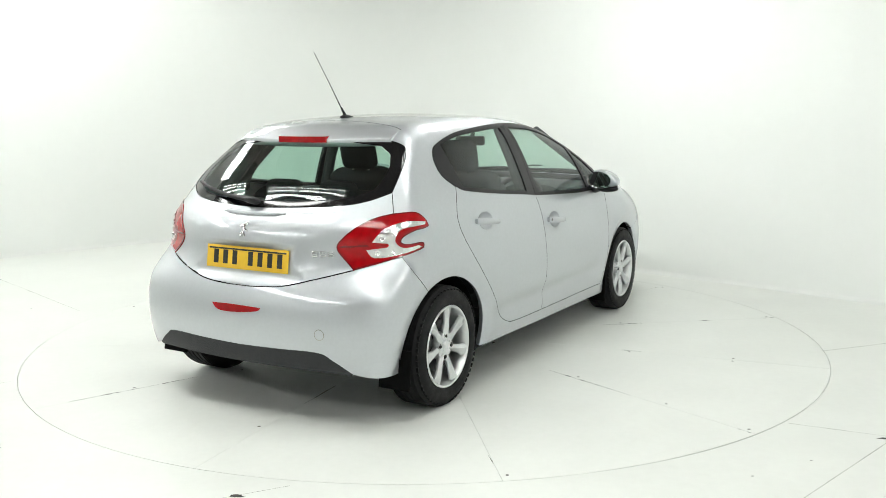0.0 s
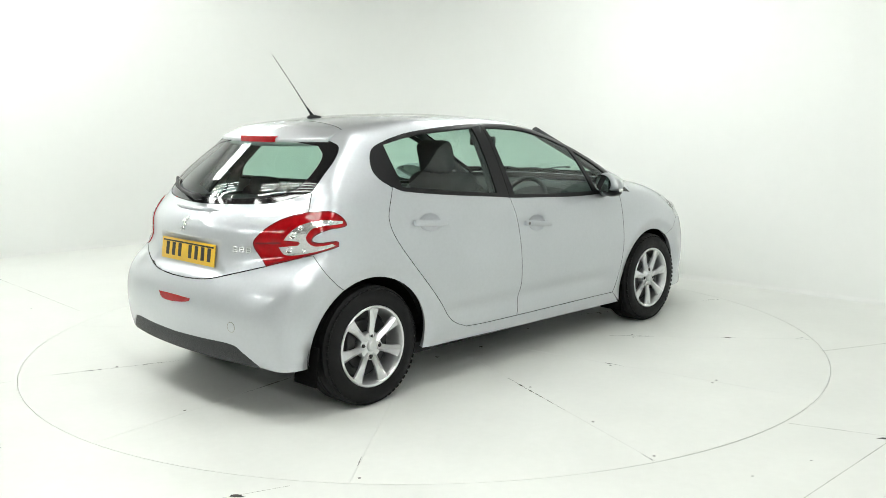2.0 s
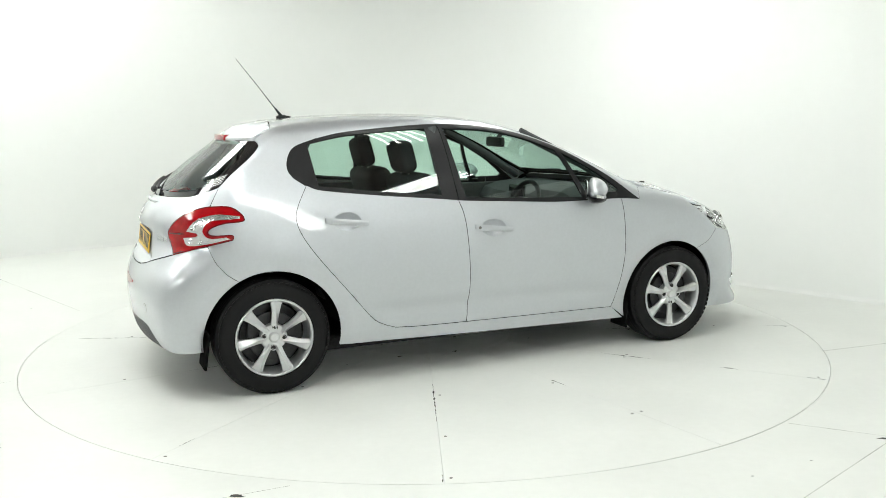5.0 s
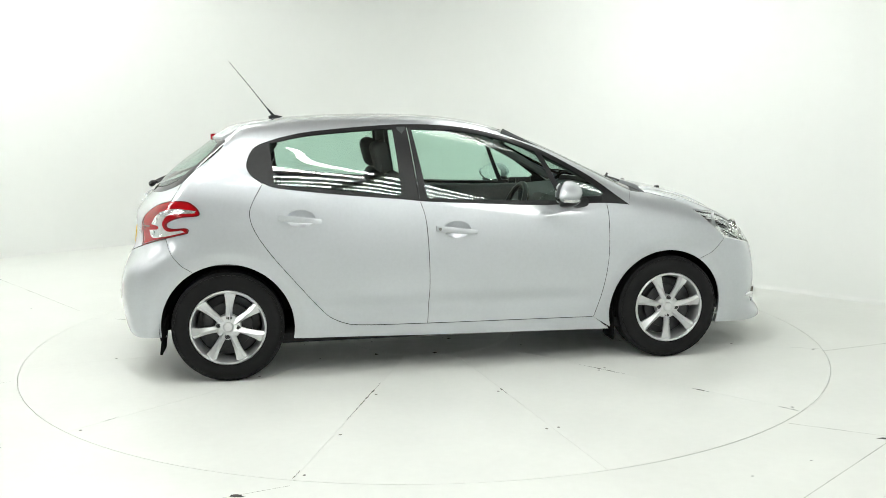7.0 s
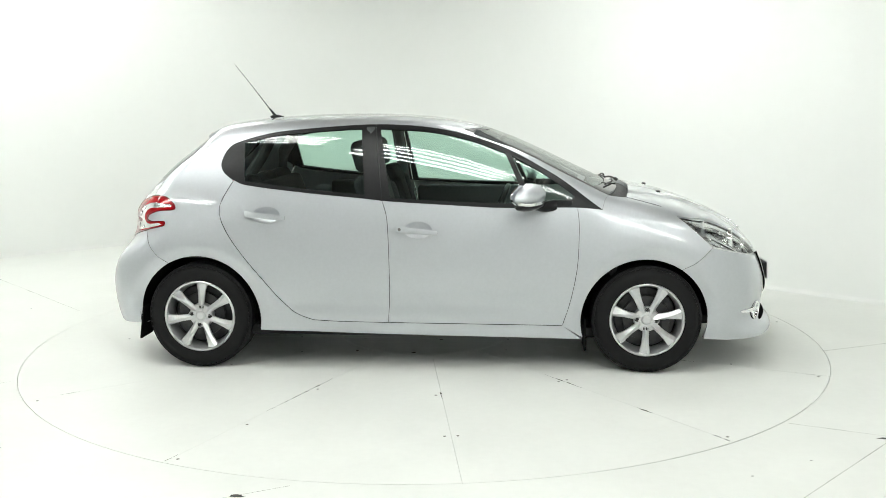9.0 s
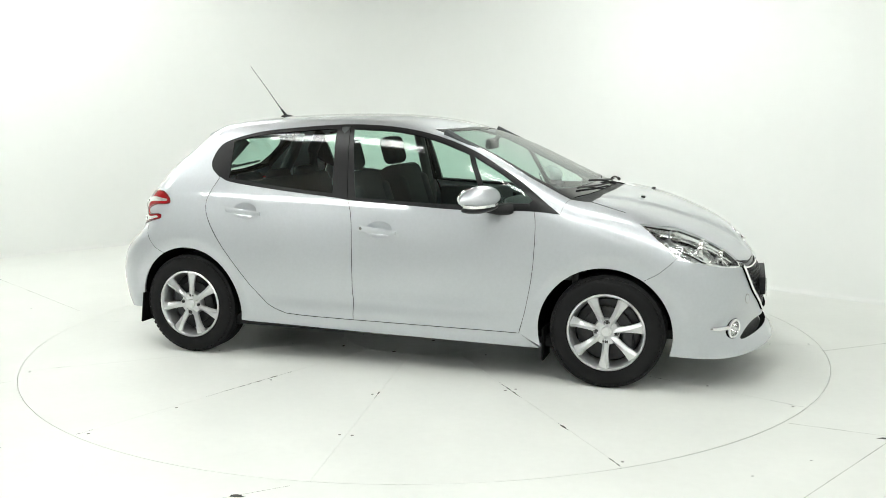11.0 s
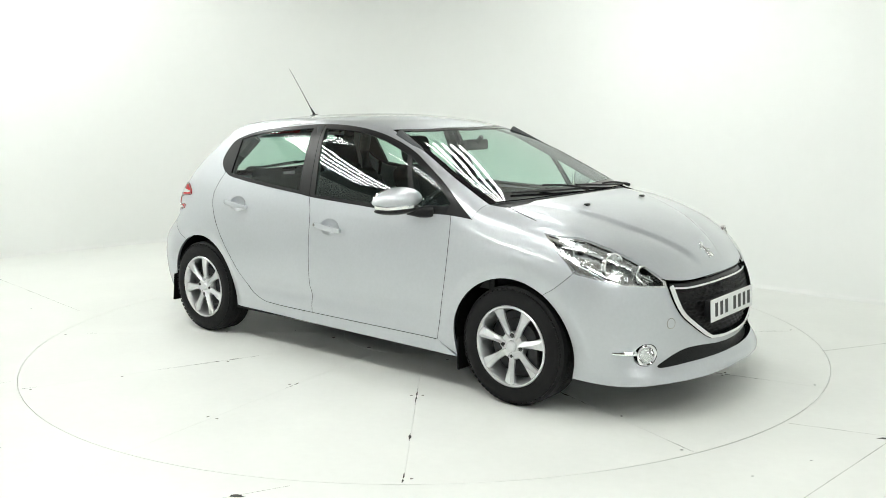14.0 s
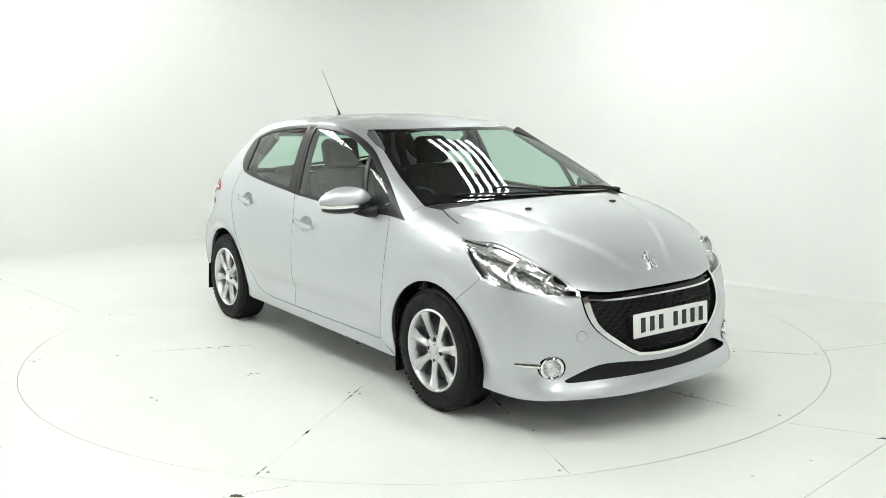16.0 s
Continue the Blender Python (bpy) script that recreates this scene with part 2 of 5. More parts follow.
def laid(kind, uv):
    uv = np.atleast_2d(np.asarray(uv, float))
    u, v, nil, one = uv[:, 0], uv[:, 1], np.zeros(len(uv)), np.ones(len(uv))
    if kind == "side":
        return meet(np.stack([u, nil, v], 1), np.stack([nil, -one, nil], 1), 1.3)
    if kind == "top":
        return meet(np.stack([u, v, nil + 0.35], 1), np.stack([nil, nil, one], 1), 1.4)
    a = np.radians(u)
    if kind == "rear":
        return meet(np.stack([nil + REAR_C, nil, v], 1), np.stack([-np.cos(a), -np.sin(a), nil], 1), 2.2)
    return meet(np.stack([nil + FRONT_C, nil, v], 1), np.stack([np.cos(a), -np.sin(a), nil], 1), 2.2)


def flat(kind, p):
    p = np.atleast_2d(p)
    if kind == "side":
        return p[:, [0, 2]]
    if kind == "top":
        return p[:, [0, 1]]
    if kind == "rear":
        return np.stack([np.degrees(np.arctan2(-p[:, 1], REAR_C - p[:, 0])), p[:, 2]], 1)
    return np.stack([np.degrees(np.arctan2(-p[:, 1], p[:, 0] - FRONT_C)), p[:, 2]], 1)


def slope(p):
    e = 2e-3
    g = np.stack([body(*(p + e * k).T) - body(*(p - e * k).T) for k in np.eye(3)], 1)
    return g / np.linalg.norm(g, axis=1, keepdims=True)


# ---- panels laid on that surface ----
from mathutils.geometry import delaunay_2d_cdt

SCALE = {"side": (1, 1), "top": (1, 1), "rear": (0.0192, 1), "front": (0.0205, 1)}


def on(kind, *pts, n=6):
    """A smooth line on the car's surface, through points of one of the layings."""
    return laid(kind, spline(pts, n))


def straight(kind, *pts, n=10):
    p = np.array(pts, float)
    return laid(kind, np.vstack([p[i] + (p[i + 1] - p[i]) * k / n for i in range(len(p) - 1) for k in range(n)] + [p[-1:]]))


def mirrored(p):
    return p[::-1] * (1, -1, 1)


def inside(poly, q):
    x, y = q[:, 0][:, None], q[:, 1][:, None]
    a, b = poly, np.roll(poly, -1, 0)
    cross = ((a[:, 1] > y) != (b[:, 1] > y)) & (x < (b[:, 0] - a[:, 0]) * (y - a[:, 1]) / (b[:, 1] - a[:, 1] + 1e-15) + a[:, 0])
    return cross.sum(1) % 2 == 1


def area(poly):
    a, b = poly, np.roll(poly, -1, 0)
    return 0.5 * (a[:, 0] * b[:, 1] - b[:, 0] * a[:, 1]).sum()


def evened(p, gap, step=0.018):
    """Drop doubled points, split long stretches."""
    P, G = [], []
    m = len(p)
    for i in range(m):
        j = (i + 1) % m
        d = np.linalg.norm(p[j] - p[i])
        if d < 1e-4:
            continue
        k = max(1, int(math.ceil(d / step)))
        for s in range(k):
            P.append(p[i] + (p[j] - p[i]) * s / k)
            G.append(gap[i])
    return np.array(P), np.array(G)


def shrunk(p, amount):
    """A loop moved inwards by amounts for each point."""
    s = 1 if area(p) > 0 else -1
    e = np.roll(p, -1, 0) - p
    e /= np.linalg.norm(e, axis=1, keepdims=True) + 1e-12
    nrm = s * np.stack([-e[:, 1], e[:, 0]], 1)
    prev = np.roll(nrm, 1, 0)
    v = nrm + prev
    v /= np.maximum(np.linalg.norm(v, axis=1, keepdims=True), 0.5)
    return p + v * amount[:, None]


def panel_mesh(name, kind, loops, mat, gap=0.002, lift=0.0, step=0.024, flange=0.014, holes=(), flip_y=False, bulge=None, dense=None):
    """loops: lines on the surface (a bare array, or (array, gap)) that make up the outline; holes: closed lines. The edge is turned in by the flange."""
    sc = np.array(SCALE[kind])
    rings, gaps = [], []
    for n, loop in enumerate((loops, *[[h] for h in holes])):
        P, G = [], []
        for seg in loop:
            pts, g = seg if isinstance(seg, tuple) else (seg, gap)
            q = flat(kind, pts) * sc
            P.append(q), G.append(np.full(len(q), g))
        P, G = evened(np.vstack(P), np.concatenate(G))
        rings.append((shrunk(P, G if n == 0 else -G), G))
        gaps.append(G)
    outer = rings[0][0]
    lo, hi = outer.min(0), outer.max(0)
    gx, gy = np.meshgrid(np.arange(lo[0], hi[0], step), np.arange(lo[1], hi[1], step))
    gx = gx + (np.arange(gx.shape[0]) % 2)[:, None] * step / 2
    q = np.stack([gx.ravel(), gy.ravel()], 1)
    if dense is not None:
        near = lambda r: ((r[:, 0] - dense[0]) / 0.09) ** 2 + ((r[:, 1] - dense[1]) / 0.055) ** 2 < 1
        fx, fy = np.meshgrid(np.arange(-0.09, 0.09, 0.0045) + dense[0], np.arange(-0.055, 0.055, 0.0045) + dense[1])
        r = np.stack([fx.ravel(), fy.ravel()], 1)
        q = np.vstack([q[~near(q)], r[near(r)]])
    keep = inside(shrunk(outer, np.full(len(outer), step * 0.4)), q) & inside(outer, q)
    for r, _ in rings[1:]:
        keep &= ~inside(shrunk(r, np.full(len(r), -step * 0.4)), q) & ~inside(r, q)
    verts, edges, at = [], [], 0
    for r, _ in rings:
        verts += [Vector(v) for v in r]
        edges += [(at + i, at + (i + 1) % len(r)) for i in range(len(r))]
        at += len(r)
    verts += [Vector(v) for v in q[keep]]
    V, E, Fc, *_ = delaunay_2d_cdt(verts, edges, [], 0, 1e-7)
    V = np.array([tuple(v) for v in V])
    tri = np.array([f for f in Fc if len(f) == 3])
    mid = V[tri].mean(1)
    ok = inside(outer, mid)
    for r, _ in rings[1:]:
        ok &= ~inside(r, mid)
    tri = tri[ok]
    used = np.unique(tri)
    back = np.full(len(V), -1)
    back[used] = np.arange(len(used))
    tri, V = back[tri], V[used]
    shaded = np.zeros(len(back))
    cut = min(len(back), sum(len(g) for g in gaps))
    shaded[:cut] = np.concatenate(gaps)[:cut]
    shaded = shaded[used]
    P3 = laid(kind, V / sc)
    N3 = slope(P3)
    if bulge is not None:
        P0, P3 = P3, bulge(P3, N3)
        fn = np.cross(P3[tri[:, 1]] - P3[tri[:, 0]], P3[tri[:, 2]] - P3[tri[:, 0]])
        fn *= np.where((fn * N3[tri[:, 0]]).sum(1) < 0, -1, 1)[:, None]
        N4 = np.zeros_like(N3)
        for k in range(3):
            np.add.at(N4, tri[:, k], fn)
        N4 /= np.linalg.norm(N4, axis=1, keepdims=True) + 1e-12
        N3 = np.where(np.linalg.norm(P3 - P0, axis=1, keepdims=True) > 1e-5, N4, N3)
    P3 = P3 + N3 * lift
    fn = np.cross(P3[tri[:, 1]] - P3[tri[:, 0]], P3[tri[:, 2]] - P3[tri[:, 0]])
    bad = (fn * N3[tri[:, 0]]).sum(1) < 0
    tri[bad] = tri[bad][:, ::-1]
    faces = [tuple(t) for t in tri]
    verts3, norms = [tuple(v) for v in P3], [tuple(v) for v in N3]
    slots = [0] * len(faces)
    if flange:
        count = {}
        for a, b, c in faces:
            for e in ((a, b), (b, c), (c, a)):
                count[e] = count.get(e, 0) + 1
        for (a, b) in [e for e in count if (e[1], e[0]) not in count]:
            t = P3[b] - P3[a]
            out = np.cross(t, N3[a])
            out /= np.linalg.norm(out) + 1e-12
            k = len(verts3)
            for p, d in ((a, 0), (b, 0), (b, flange), (a, flange)):
                verts3.append(tuple(P3[p] - N3[p] * d - out * (0.003 if d else 0)))
                norms.append(tuple(out))
            faces.append((k, k + 3, k + 2, k + 1))
            # flange faces along a gap take the black that stands in for shade
            slots.append(1 if max(shaded[a], shaded[b]) > 0 else 0)
    verts3, norms = np.array(verts3), np.array(norms)
    if flip_y:
        verts3, norms = verts3 * (1, -1, 1), norms * (1, -1, 1)
        faces = [f[::-1] for f in faces]
    me = mesh(name, verts3, faces, [mat, SHUT_BLACK] if any(slots) else mat, True, norms)
    me.polygons.foreach_set("material_index", slots)
    return me


def panel(name, parent, kind, loops, mat, label="", both=False, **kw):
    """One panel, or the pair of both sides."""
    if not both:
        return hang(name, panel_mesh(name, kind, loops, mat, **kw), parent, label)
    return [hang(name, panel_mesh(name, kind, loops, mat, flip_y=f, **kw), parent if not isinstance(parent, (list, tuple)) else parent[i], label) for i, f in enumerate((False, True))]


def whole(half):
    """A half outline on the car's right, from the middle to the middle, made whole."""
    return [*half, *[(mirrored(h[0]), h[1]) if isinstance(h, tuple) else mirrored(h) for h in half[::-1]]]


def arc(cx, cz, r, a0, a1, n=24):
    return laid("side", [(cx + r * math.cos(radians(a0 + (a1 - a0) * k / n)), cz + r * math.sin(radians(a0 + (a1 - a0) * k / n))) for k in range(n + 1)])


# ---- the studio ----
def studio():
    """A white corner with a rounded edge behind the turntable, open to a dim hall behind the camera."""
    # plan: from behind the camera along one wall, round the corner, along the other
    bm = bmesh.new()
    left_a, corner, right_b = Vector((-9.5, -1.0)), Vector((-1.55, 5.75)), Vector((6.1, -2.1))
    u, v = (left_a - corner).normalized(), (right_b - corner).normalized()
    cut = 2.6
    line = [left_a]
    a, b = corner + u * cut, corner + v * cut
    for k in range(25):
        t = k / 24
        line.append((1 - t) ** 2 * a + 2 * t * (1 - t) * corner + t * t * b)
    line.append(right_b)
    cols = []
    cove = [(0.035 * (1 - math.sin(radians(9 * i))), 0.035 * (1 - math.cos(radians(9 * i)))) for i in range(11)]
    for i, p in enumerate(line):
        d = (line[min(i + 1, len(line) - 1)] - line[max(i - 1, 0)]).normalized()
        n = Vector((d.y, -d.x))
        prof = [(0.035, 0.0)] + [(o, h) for o, h in cove] + [(0.0, 4.3), (-0.15, 4.3), (-0.15, -0.02)]
        cols.append([bm.verts.new((p.x + n.x * o, p.y + n.y * o, h)) for o, h in prof])
    for c, d in zip(cols, cols[1:]):
        for i in range(len(c) - 1):
            bm.faces.new((c[i], d[i], d[i + 1], c[i + 1]))
    w = part("wall_north", bm, WALL_WHITE, None, angle=50)
    tagged(w, "white painted studio cyclorama wall with a rounded corner", "wall", kind="structure")
    # the hall behind the camera
    for name, pts in (("wall_west", ((-9.5, -1.0), (-9.5, -9.5))), ("wall_south", ((-9.5, -9.5), (6.1, -9.5))), ("wall_east", ((6.1, -9.5), (6.1, -2.1)))):
        bm = bmesh.new()
        (x0, y0), (x1, y1) = pts
        c, s = ((x0 + x1) / 2, (y0 + y1) / 2), (abs(x1 - x0) + 0.15, abs(y1 - y0) + 0.15)
        box(bm, (c[0], c[1], 2.14), (max(s[0], 0.15), max(s[1], 0.15), 4.3))
        white = name == "wall_east"
        ob = part(name, bm, WALL_WHITE if white else HALL_GREY, None, angle=0)
        tagged(ob, "white painted studio side wall" if white else "pale grey sheeted hall wall", "wall", kind="structure")
    bm = bmesh.new()
    box(bm, (-1.7, -1.75, 4.38), (16.2, 16.2, 0.1))
    for k in range(22):
        box(bm, (-9.4 + 0.73 * k, -1.75, 4.318), (0.05, 16.0, 0.03))
    tagged(part("ceiling", bm, CEILING_DARK, None, angle=0), "dark brown sheeted hall roof", "ceiling", kind="structure")
    # floor with a round opening for the turntable
    bm = bmesh.new()
    n = 180
    ring = [bm.verts.new(((DISC_R + 0.0018) * math.cos(2 * math.pi * k / n), (DISC_R + 0.0018) * math.sin(2 * math.pi * k / n), 0)) for k in range(n)]
    low = [bm.verts.new((v.co.x, v.co.y, -0.05)) for v in ring]
    far = []
    for k in range(n):
        a = 2 * math.pi * k / n
        c, s = math.cos(a), math.sin(a)
        far.append(bm.verts.new((c * min(11 / max(abs(c), abs(s)), 11.5), s * min(11 / max(abs(c), abs(s)), 11.5), 0)))
    for k in range(n):
        j = (k + 1) % n
        bm.faces.new((ring[k], far[k], far[j], ring[j]))
        bm.faces.new((ring[k], ring[j], low[j], low[k]))
    tagged(part("floor", bm, FLOOR_WHITE, None, angle=20), "glossy white painted studio floor with worn joints", "floor", kind="structure")
    # joints of the fixed floor
    for (x0, y0), (x1, y1) in (((1.69, -1.85), (3.6, -2.8)), ((1.42, -2.66), (2.9, -1.3)), ((-3.81, 2.15), (-2.6, 0.80)), ((-2.3, -1.0), (-4.6, -2.0)), ((-0.85, -2.6), (-0.55, -2.47)), ((2.4, -0.6), (3.6, -0.2))):
        bm = bmesh.new()
        d = Vector((x1 - x0, y1 - y0, 0))
        rows = []
        for k in range(25):
            p = Vector((x0, y0, 0.0006)) + d * k / 24
            n = Vector((-d.y, d.x, 0)).normalized() * (0.0008 + 0.0016 * noise.noise(p * 9.0) ** 2 * 4)
            rows.append((bm.verts.new(p + n), bm.verts.new(p - n)))
        for a, b in zip(rows, rows[1:]):
            bm.faces.new((a[0], a[1], b[1], b[0]))
        tagged(part("floor_joint", bm, SEAM, None, angle=0), "thin dirty joint in the white floor", "floor joint", kind="structure")
    bm = bmesh.new()
    rows = []
    for k in range(91):
        a = radians(-74 + 32 * k / 90)
        w = 0.0007 + 0.0016 * abs(noise.noise(Vector((k * 0.21, 3.1, 0)))) + 0.0008 * math.sin(math.pi * k / 90)
        rows.append([bm.verts.new((r * math.cos(a), r * math.sin(a), 0.0007)) for r in (DISC_R + 0.0019, DISC_R + 0.0019 + w)])
    for a, b in zip(rows, rows[1:]):
        bm.faces.new((a[0], a[1], b[1], b[0]))
    tagged(part("floor_joint", bm, SCUFF, None, angle=0), "thin dark line round part of the turntable's edge", "floor joint", kind="structure")
    rng = random.Random(3)
    for x, y, size in ((2.03, -2.06, 0.035), (-0.74, -2.56, 0.045), (2.6, -1.2, 0.012), (-2.55, -1.35, 0.012), (1.3, -2.45, 0.010), (0.45, -2.66, 0.010), (-3.0, 0.9, 0.012), (1.6, -2.3, 0.009), (-1.9, -2.0, 0.010), (3.0, -1.6, 0.010)):
        bm = bmesh.new()
        n = 11
        bm.faces.new([bm.verts.new((x + size * rng.uniform(0.3, 1.0) * math.cos(2 * math.pi * k / n), y + 0.45 * size * rng.uniform(0.3, 1.0) * math.sin(2 * math.pi * k / n), 0.0008)) for k in range(n)])
        tagged(part("floor_chip", bm, SCUFF, None, angle=0), "small dark chip in the white floor paint", "floor mark", kind="structure")
    bm = bmesh.new()
    bmesh.ops.create_circle(bm, cap_ends=True, segments=64, radius=DISC_R + 0.3)
    bmesh.ops.translate(bm, vec=(0, 0, -0.06), verts=bm.verts)
    tagged(part("ground", bm, SEAM, None, angle=0), "dark pit under the turntable", "ground", kind="structure")


SEAM_TURN = 8.6


def turntable():
    base = tagged(new("turntable"), "round white painted turntable of twelve plates with scuffed joints", "turntable")
    gap = 0.0007
    for k in range(12):
        a0, a1 = radians(SEAM_TURN + 30 * k), radians(SEAM_TURN + 30 * (k + 1))
        bm = bmesh.new()
        r0 = 0.55
        rings = []
        for r in (r0, DISC_R * 0.5, DISC_R - 0.0012):
            e = math.asin(gap / r)
            rings.append([(r * math.cos(a0 + e + (a1 - a0 - 2 * e) * i / 14), r * math.sin(a0 + e + (a1 - a0 - 2 * e) * i / 14)) for i in range(15)])
        top = [[bm.verts.new((x, y, 0.0)) for x, y in r] for r in rings]
        for p, q in zip(top, top[1:]):
            for i in range(14):
                bm.faces.new((p[i], q[i], q[i + 1], p[i + 1]))
        rim = [*top[0][::-1], top[1][0], *top[2], top[1][-1]]
        low = [bm.verts.new((v.co.x, v.co.y, -0.03)) for v in rim]
        for i in range(len(rim)):
            j = (i + 1) % len(rim)
            bm.faces.new((rim[i], low[i], low[j], rim[j]))
        part("plate", bm, FLOOR_WHITE, base, angle=20)
    bm = bmesh.new()
    lathe(bm, [(0.0, 0.0), (0.547, 0.0), (0.547, -0.03)], 60, "z")
    part("hub_plate", bm, FLOOR_WHITE, base, angle=20)
    # chipped paint and scuffs along the joints and the rim
    rng = random.Random(5)
    for ang, r0, r1 in ((-51.5, 2.36, 2.46), (-111.5, 2.38, 2.46), (-21.5, 1.2, 1.75), (-21.5, 2.3, 2.46), (-81.5, 1.3, 1.42), (-111.5, 1.15, 1.75), (-171.4, 1.25, 1.6), (-141.5, 2.2, 2.3), (-51.5, 1.2, 1.5), (-51.5, 1.9, 2.0), (8.5, 1.7, 2.2), (38.5, 2.0, 2.4), (158.5, 1.6, 2.0), (-201.5, 1.9, 2.3)):
        bm = bmesh.new()
        n = max(5, int((r1 - r0) / 0.02))
        rows = []
        for k in range(n + 1):
            r = r0 + (r1 - r0) * k / n
            w = 0.0006 + 0.0065 * rng.random() ** 3 * math.sin(math.pi * (k + 0.3) / (n + 0.6))
            o = rng.uniform(-0.002, 0.002)
            c, s = math.cos(radians(ang)), math.sin(radians(ang))
            rows.append((bm.verts.new((r * c - (o + w) * s, r * s + (o + w) * c, 0.0007)), bm.verts.new((r * c - (o - w) * s, r * s + (o - w) * c, 0.0007))))
        for a, b in zip(rows, rows[1:]):
            bm.faces.new((a[0], a[1], b[1], b[0]))
        part("scuff", bm, SCUFF, base, "dark chipped paint", angle=0)
    for k in range(16):
        x, y, size = rng.uniform(-0.9, 0.9), rng.uniform(-0.55, 0.45), rng.uniform(0.006, 0.022)
        bm = bmesh.new()
        bm.faces.new([bm.verts.new((x + size * rng.uniform(0.4, 1.0) * math.cos(2 * math.pi * i / 11), y + 0.7 * size * rng.uniform(0.4, 1.0) * math.sin(2 * math.pi * i / 11), 0.0007)) for i in range(11)])
        part("drip_stain", bm, SCUFF, base, "dark oil drip", angle=0)
    for k in range(12):
        for r in (1.35, 1.95, 2.42):
            for s in (-1, 1):
                if rng.random() < 0.4:
                    a = radians(SEAM_TURN + 30 * k) + s * 0.03 / r
                    bm = bmesh.new()
                    lathe(bm, [(0.0, 0.0012), (0.006, 0.001), (0.0075, 0.0)], 10, "z")
                    bmesh.ops.translate(bm, vec=(r * math.cos(a), r * math.sin(a), 0.0004), verts=bm.verts)
                    part("screw", bm, STEEL, base)
    bm = bmesh.new()
    lathe(bm, [(0.0, -0.028), (DISC_R - 0.02, -0.028)], 90, "z")
    part("under_frame", bm, SEAM, base, "dirty steel under frame", angle=0)
    return base


def light_bank(m, length, tubes=5, pitch=0.13):
    base = tagged(new("ceiling_light"), "open bank of bare fluorescent tubes hung over the studio, some banks added as fill", "ceiling light", "tube banks over the turntable")
    w = tubes * pitch + 0.02
    for e in (-1, 1):
        bm = bmesh.new()
        box(bm, (e * length * 0.35, 0, 0.045), (0.04, w, 0.03), 0.004)
        part("cross_rail", bm, STEEL, base)
    for k in range(tubes):
        bm = bmesh.new()
        y = (k - (tubes - 1) / 2) * pitch
        tube(bm, [(-length / 2, y, 0), (length / 2, y, 0)], 0.019, 8)
        part("tube", bm, TUBE, base)
        for s in (-1, 1):
            bm = bmesh.new()
            box(bm, (s * (length / 2 + 0.014), y, 0.008), (0.026, 0.044, 0.05), 0.004)
            part("lamp_holder", bm, WALL_WHITE, base)
    for s in (-1, 1):
        bm = bmesh.new()
        top = 4.335 - m.translation.z
        tube(bm, [(s * length * 0.35, 0, 0.06), (s * length * 0.35, 0, top)], 0.006, 8)
        part("hanger", bm, STEEL, base)
    base.matrix_basis = m
    return base


studio()
# Most follow reflections; the second is stretched, third and last two added, as fill
BANKS = ((0.84, 0.82, 2.85, -58, 1.15, 5), (-2.9, 2.35, 3.4, 40, 2.5, 5), (-5.0, -0.1, 3.4, 42, 2.6, 5), (-0.42, -3.14, 3.4, -43, 1.8, 5), (-2.05, -1.45, 3.4, -40, 1.9, 5), (-3.75, 0.45, 3.4, -45, 1.3, 5), (2.9, -3.3, 3.4, 76, 0.9, 5), (0.9, -1.4, 3.4, -45, 1.4, 5), (1.2, -4.65, 3.4, -42, 2.1, 5), (3.3, -6.7, 3.4, -43, 3.0, 5), (-5.2, -4.2, 3.4, -45, 3.2, 5))
for x, y, z, rz, ln, count in BANKS:
    light_bank(pose(x, y, z, 0, 0, rz), ln, count)
table = turntable()
car = tagged(new("car"), "silver five-door hatchback car with alloy wheels, parked on a white turntable", "car")

# ---- body panels ----
# lines shared by neighbouring panels (car's right side)
BELT = [(0.198, 1.083), (0.300, 1.049), (0.630, 1.009), (0.952, 0.978), (1.143, 0.959), (1.459, 0.940), (1.740, 0.926), (2.081, 0.928), (2.149, 0.927), (2.285, 0.915)]
DOOR_REAR = [(0.210, 1.076), (0.158, 0.984), (0.138, 0.915), (0.163, 0.827), (0.245, 0.701), (0.402, 0.509), (0.523, 0.366), (0.586, 0.320), (0.666, 0.290)]
belt_rear = on("side", (0.210, 1.079), *BELT[1:4], (1.067, 0.965))
belt_front = on("side", (1.067, 0.965), *BELT[4:9])
belt_tip = on("side", BELT[8], (2.22, 0.922), BELT[9])
pillar_gap = on("side", (1.067, 0.965), (1.093, 0.875), (1.104, 0.737), (1.108, 0.514), (1.096, 0.277))
door_rear = on("side", *DOOR_REAR)
door_front = on("side", (2.149, 0.927), (2.158, 0.829), (2.150, 0.615), (2.116, 0.423), (2.072, 0.268))
door_low_rear = on("side", (0.666, 0.290), (0.812, 0.282), (1.096, 0.277))
door_low_front = on("side", (1.096, 0.277), (1.5, 0.273), (2.072, 0.268))
DLO_REAR = on("side", (0.304, 1.318), (0.190, 1.280), (0.144, 1.233), (0.126, 1.170), (0.146, 1.123), (0.198, 1.083))
DLO_TOP = on("side", (0.304, 1.318), (0.469, 1.349), (0.798, 1.376), (1.059, 1.384), (1.319, 1.366), (1.546, 1.320), (1.770, 1.241), (1.959, 1.141), (2.083, 1.065), (2.205, 0.974), (2.285, 0.915))
screen_top = on("top", (1.632, 0.0), (1.622, -0.09), (1.59, -0.32), (1.508, -0.53))
screen_side = on("top", (1.508, -0.53), (1.78, -0.60), (2.06, -0.668), (2.325, -0.70))
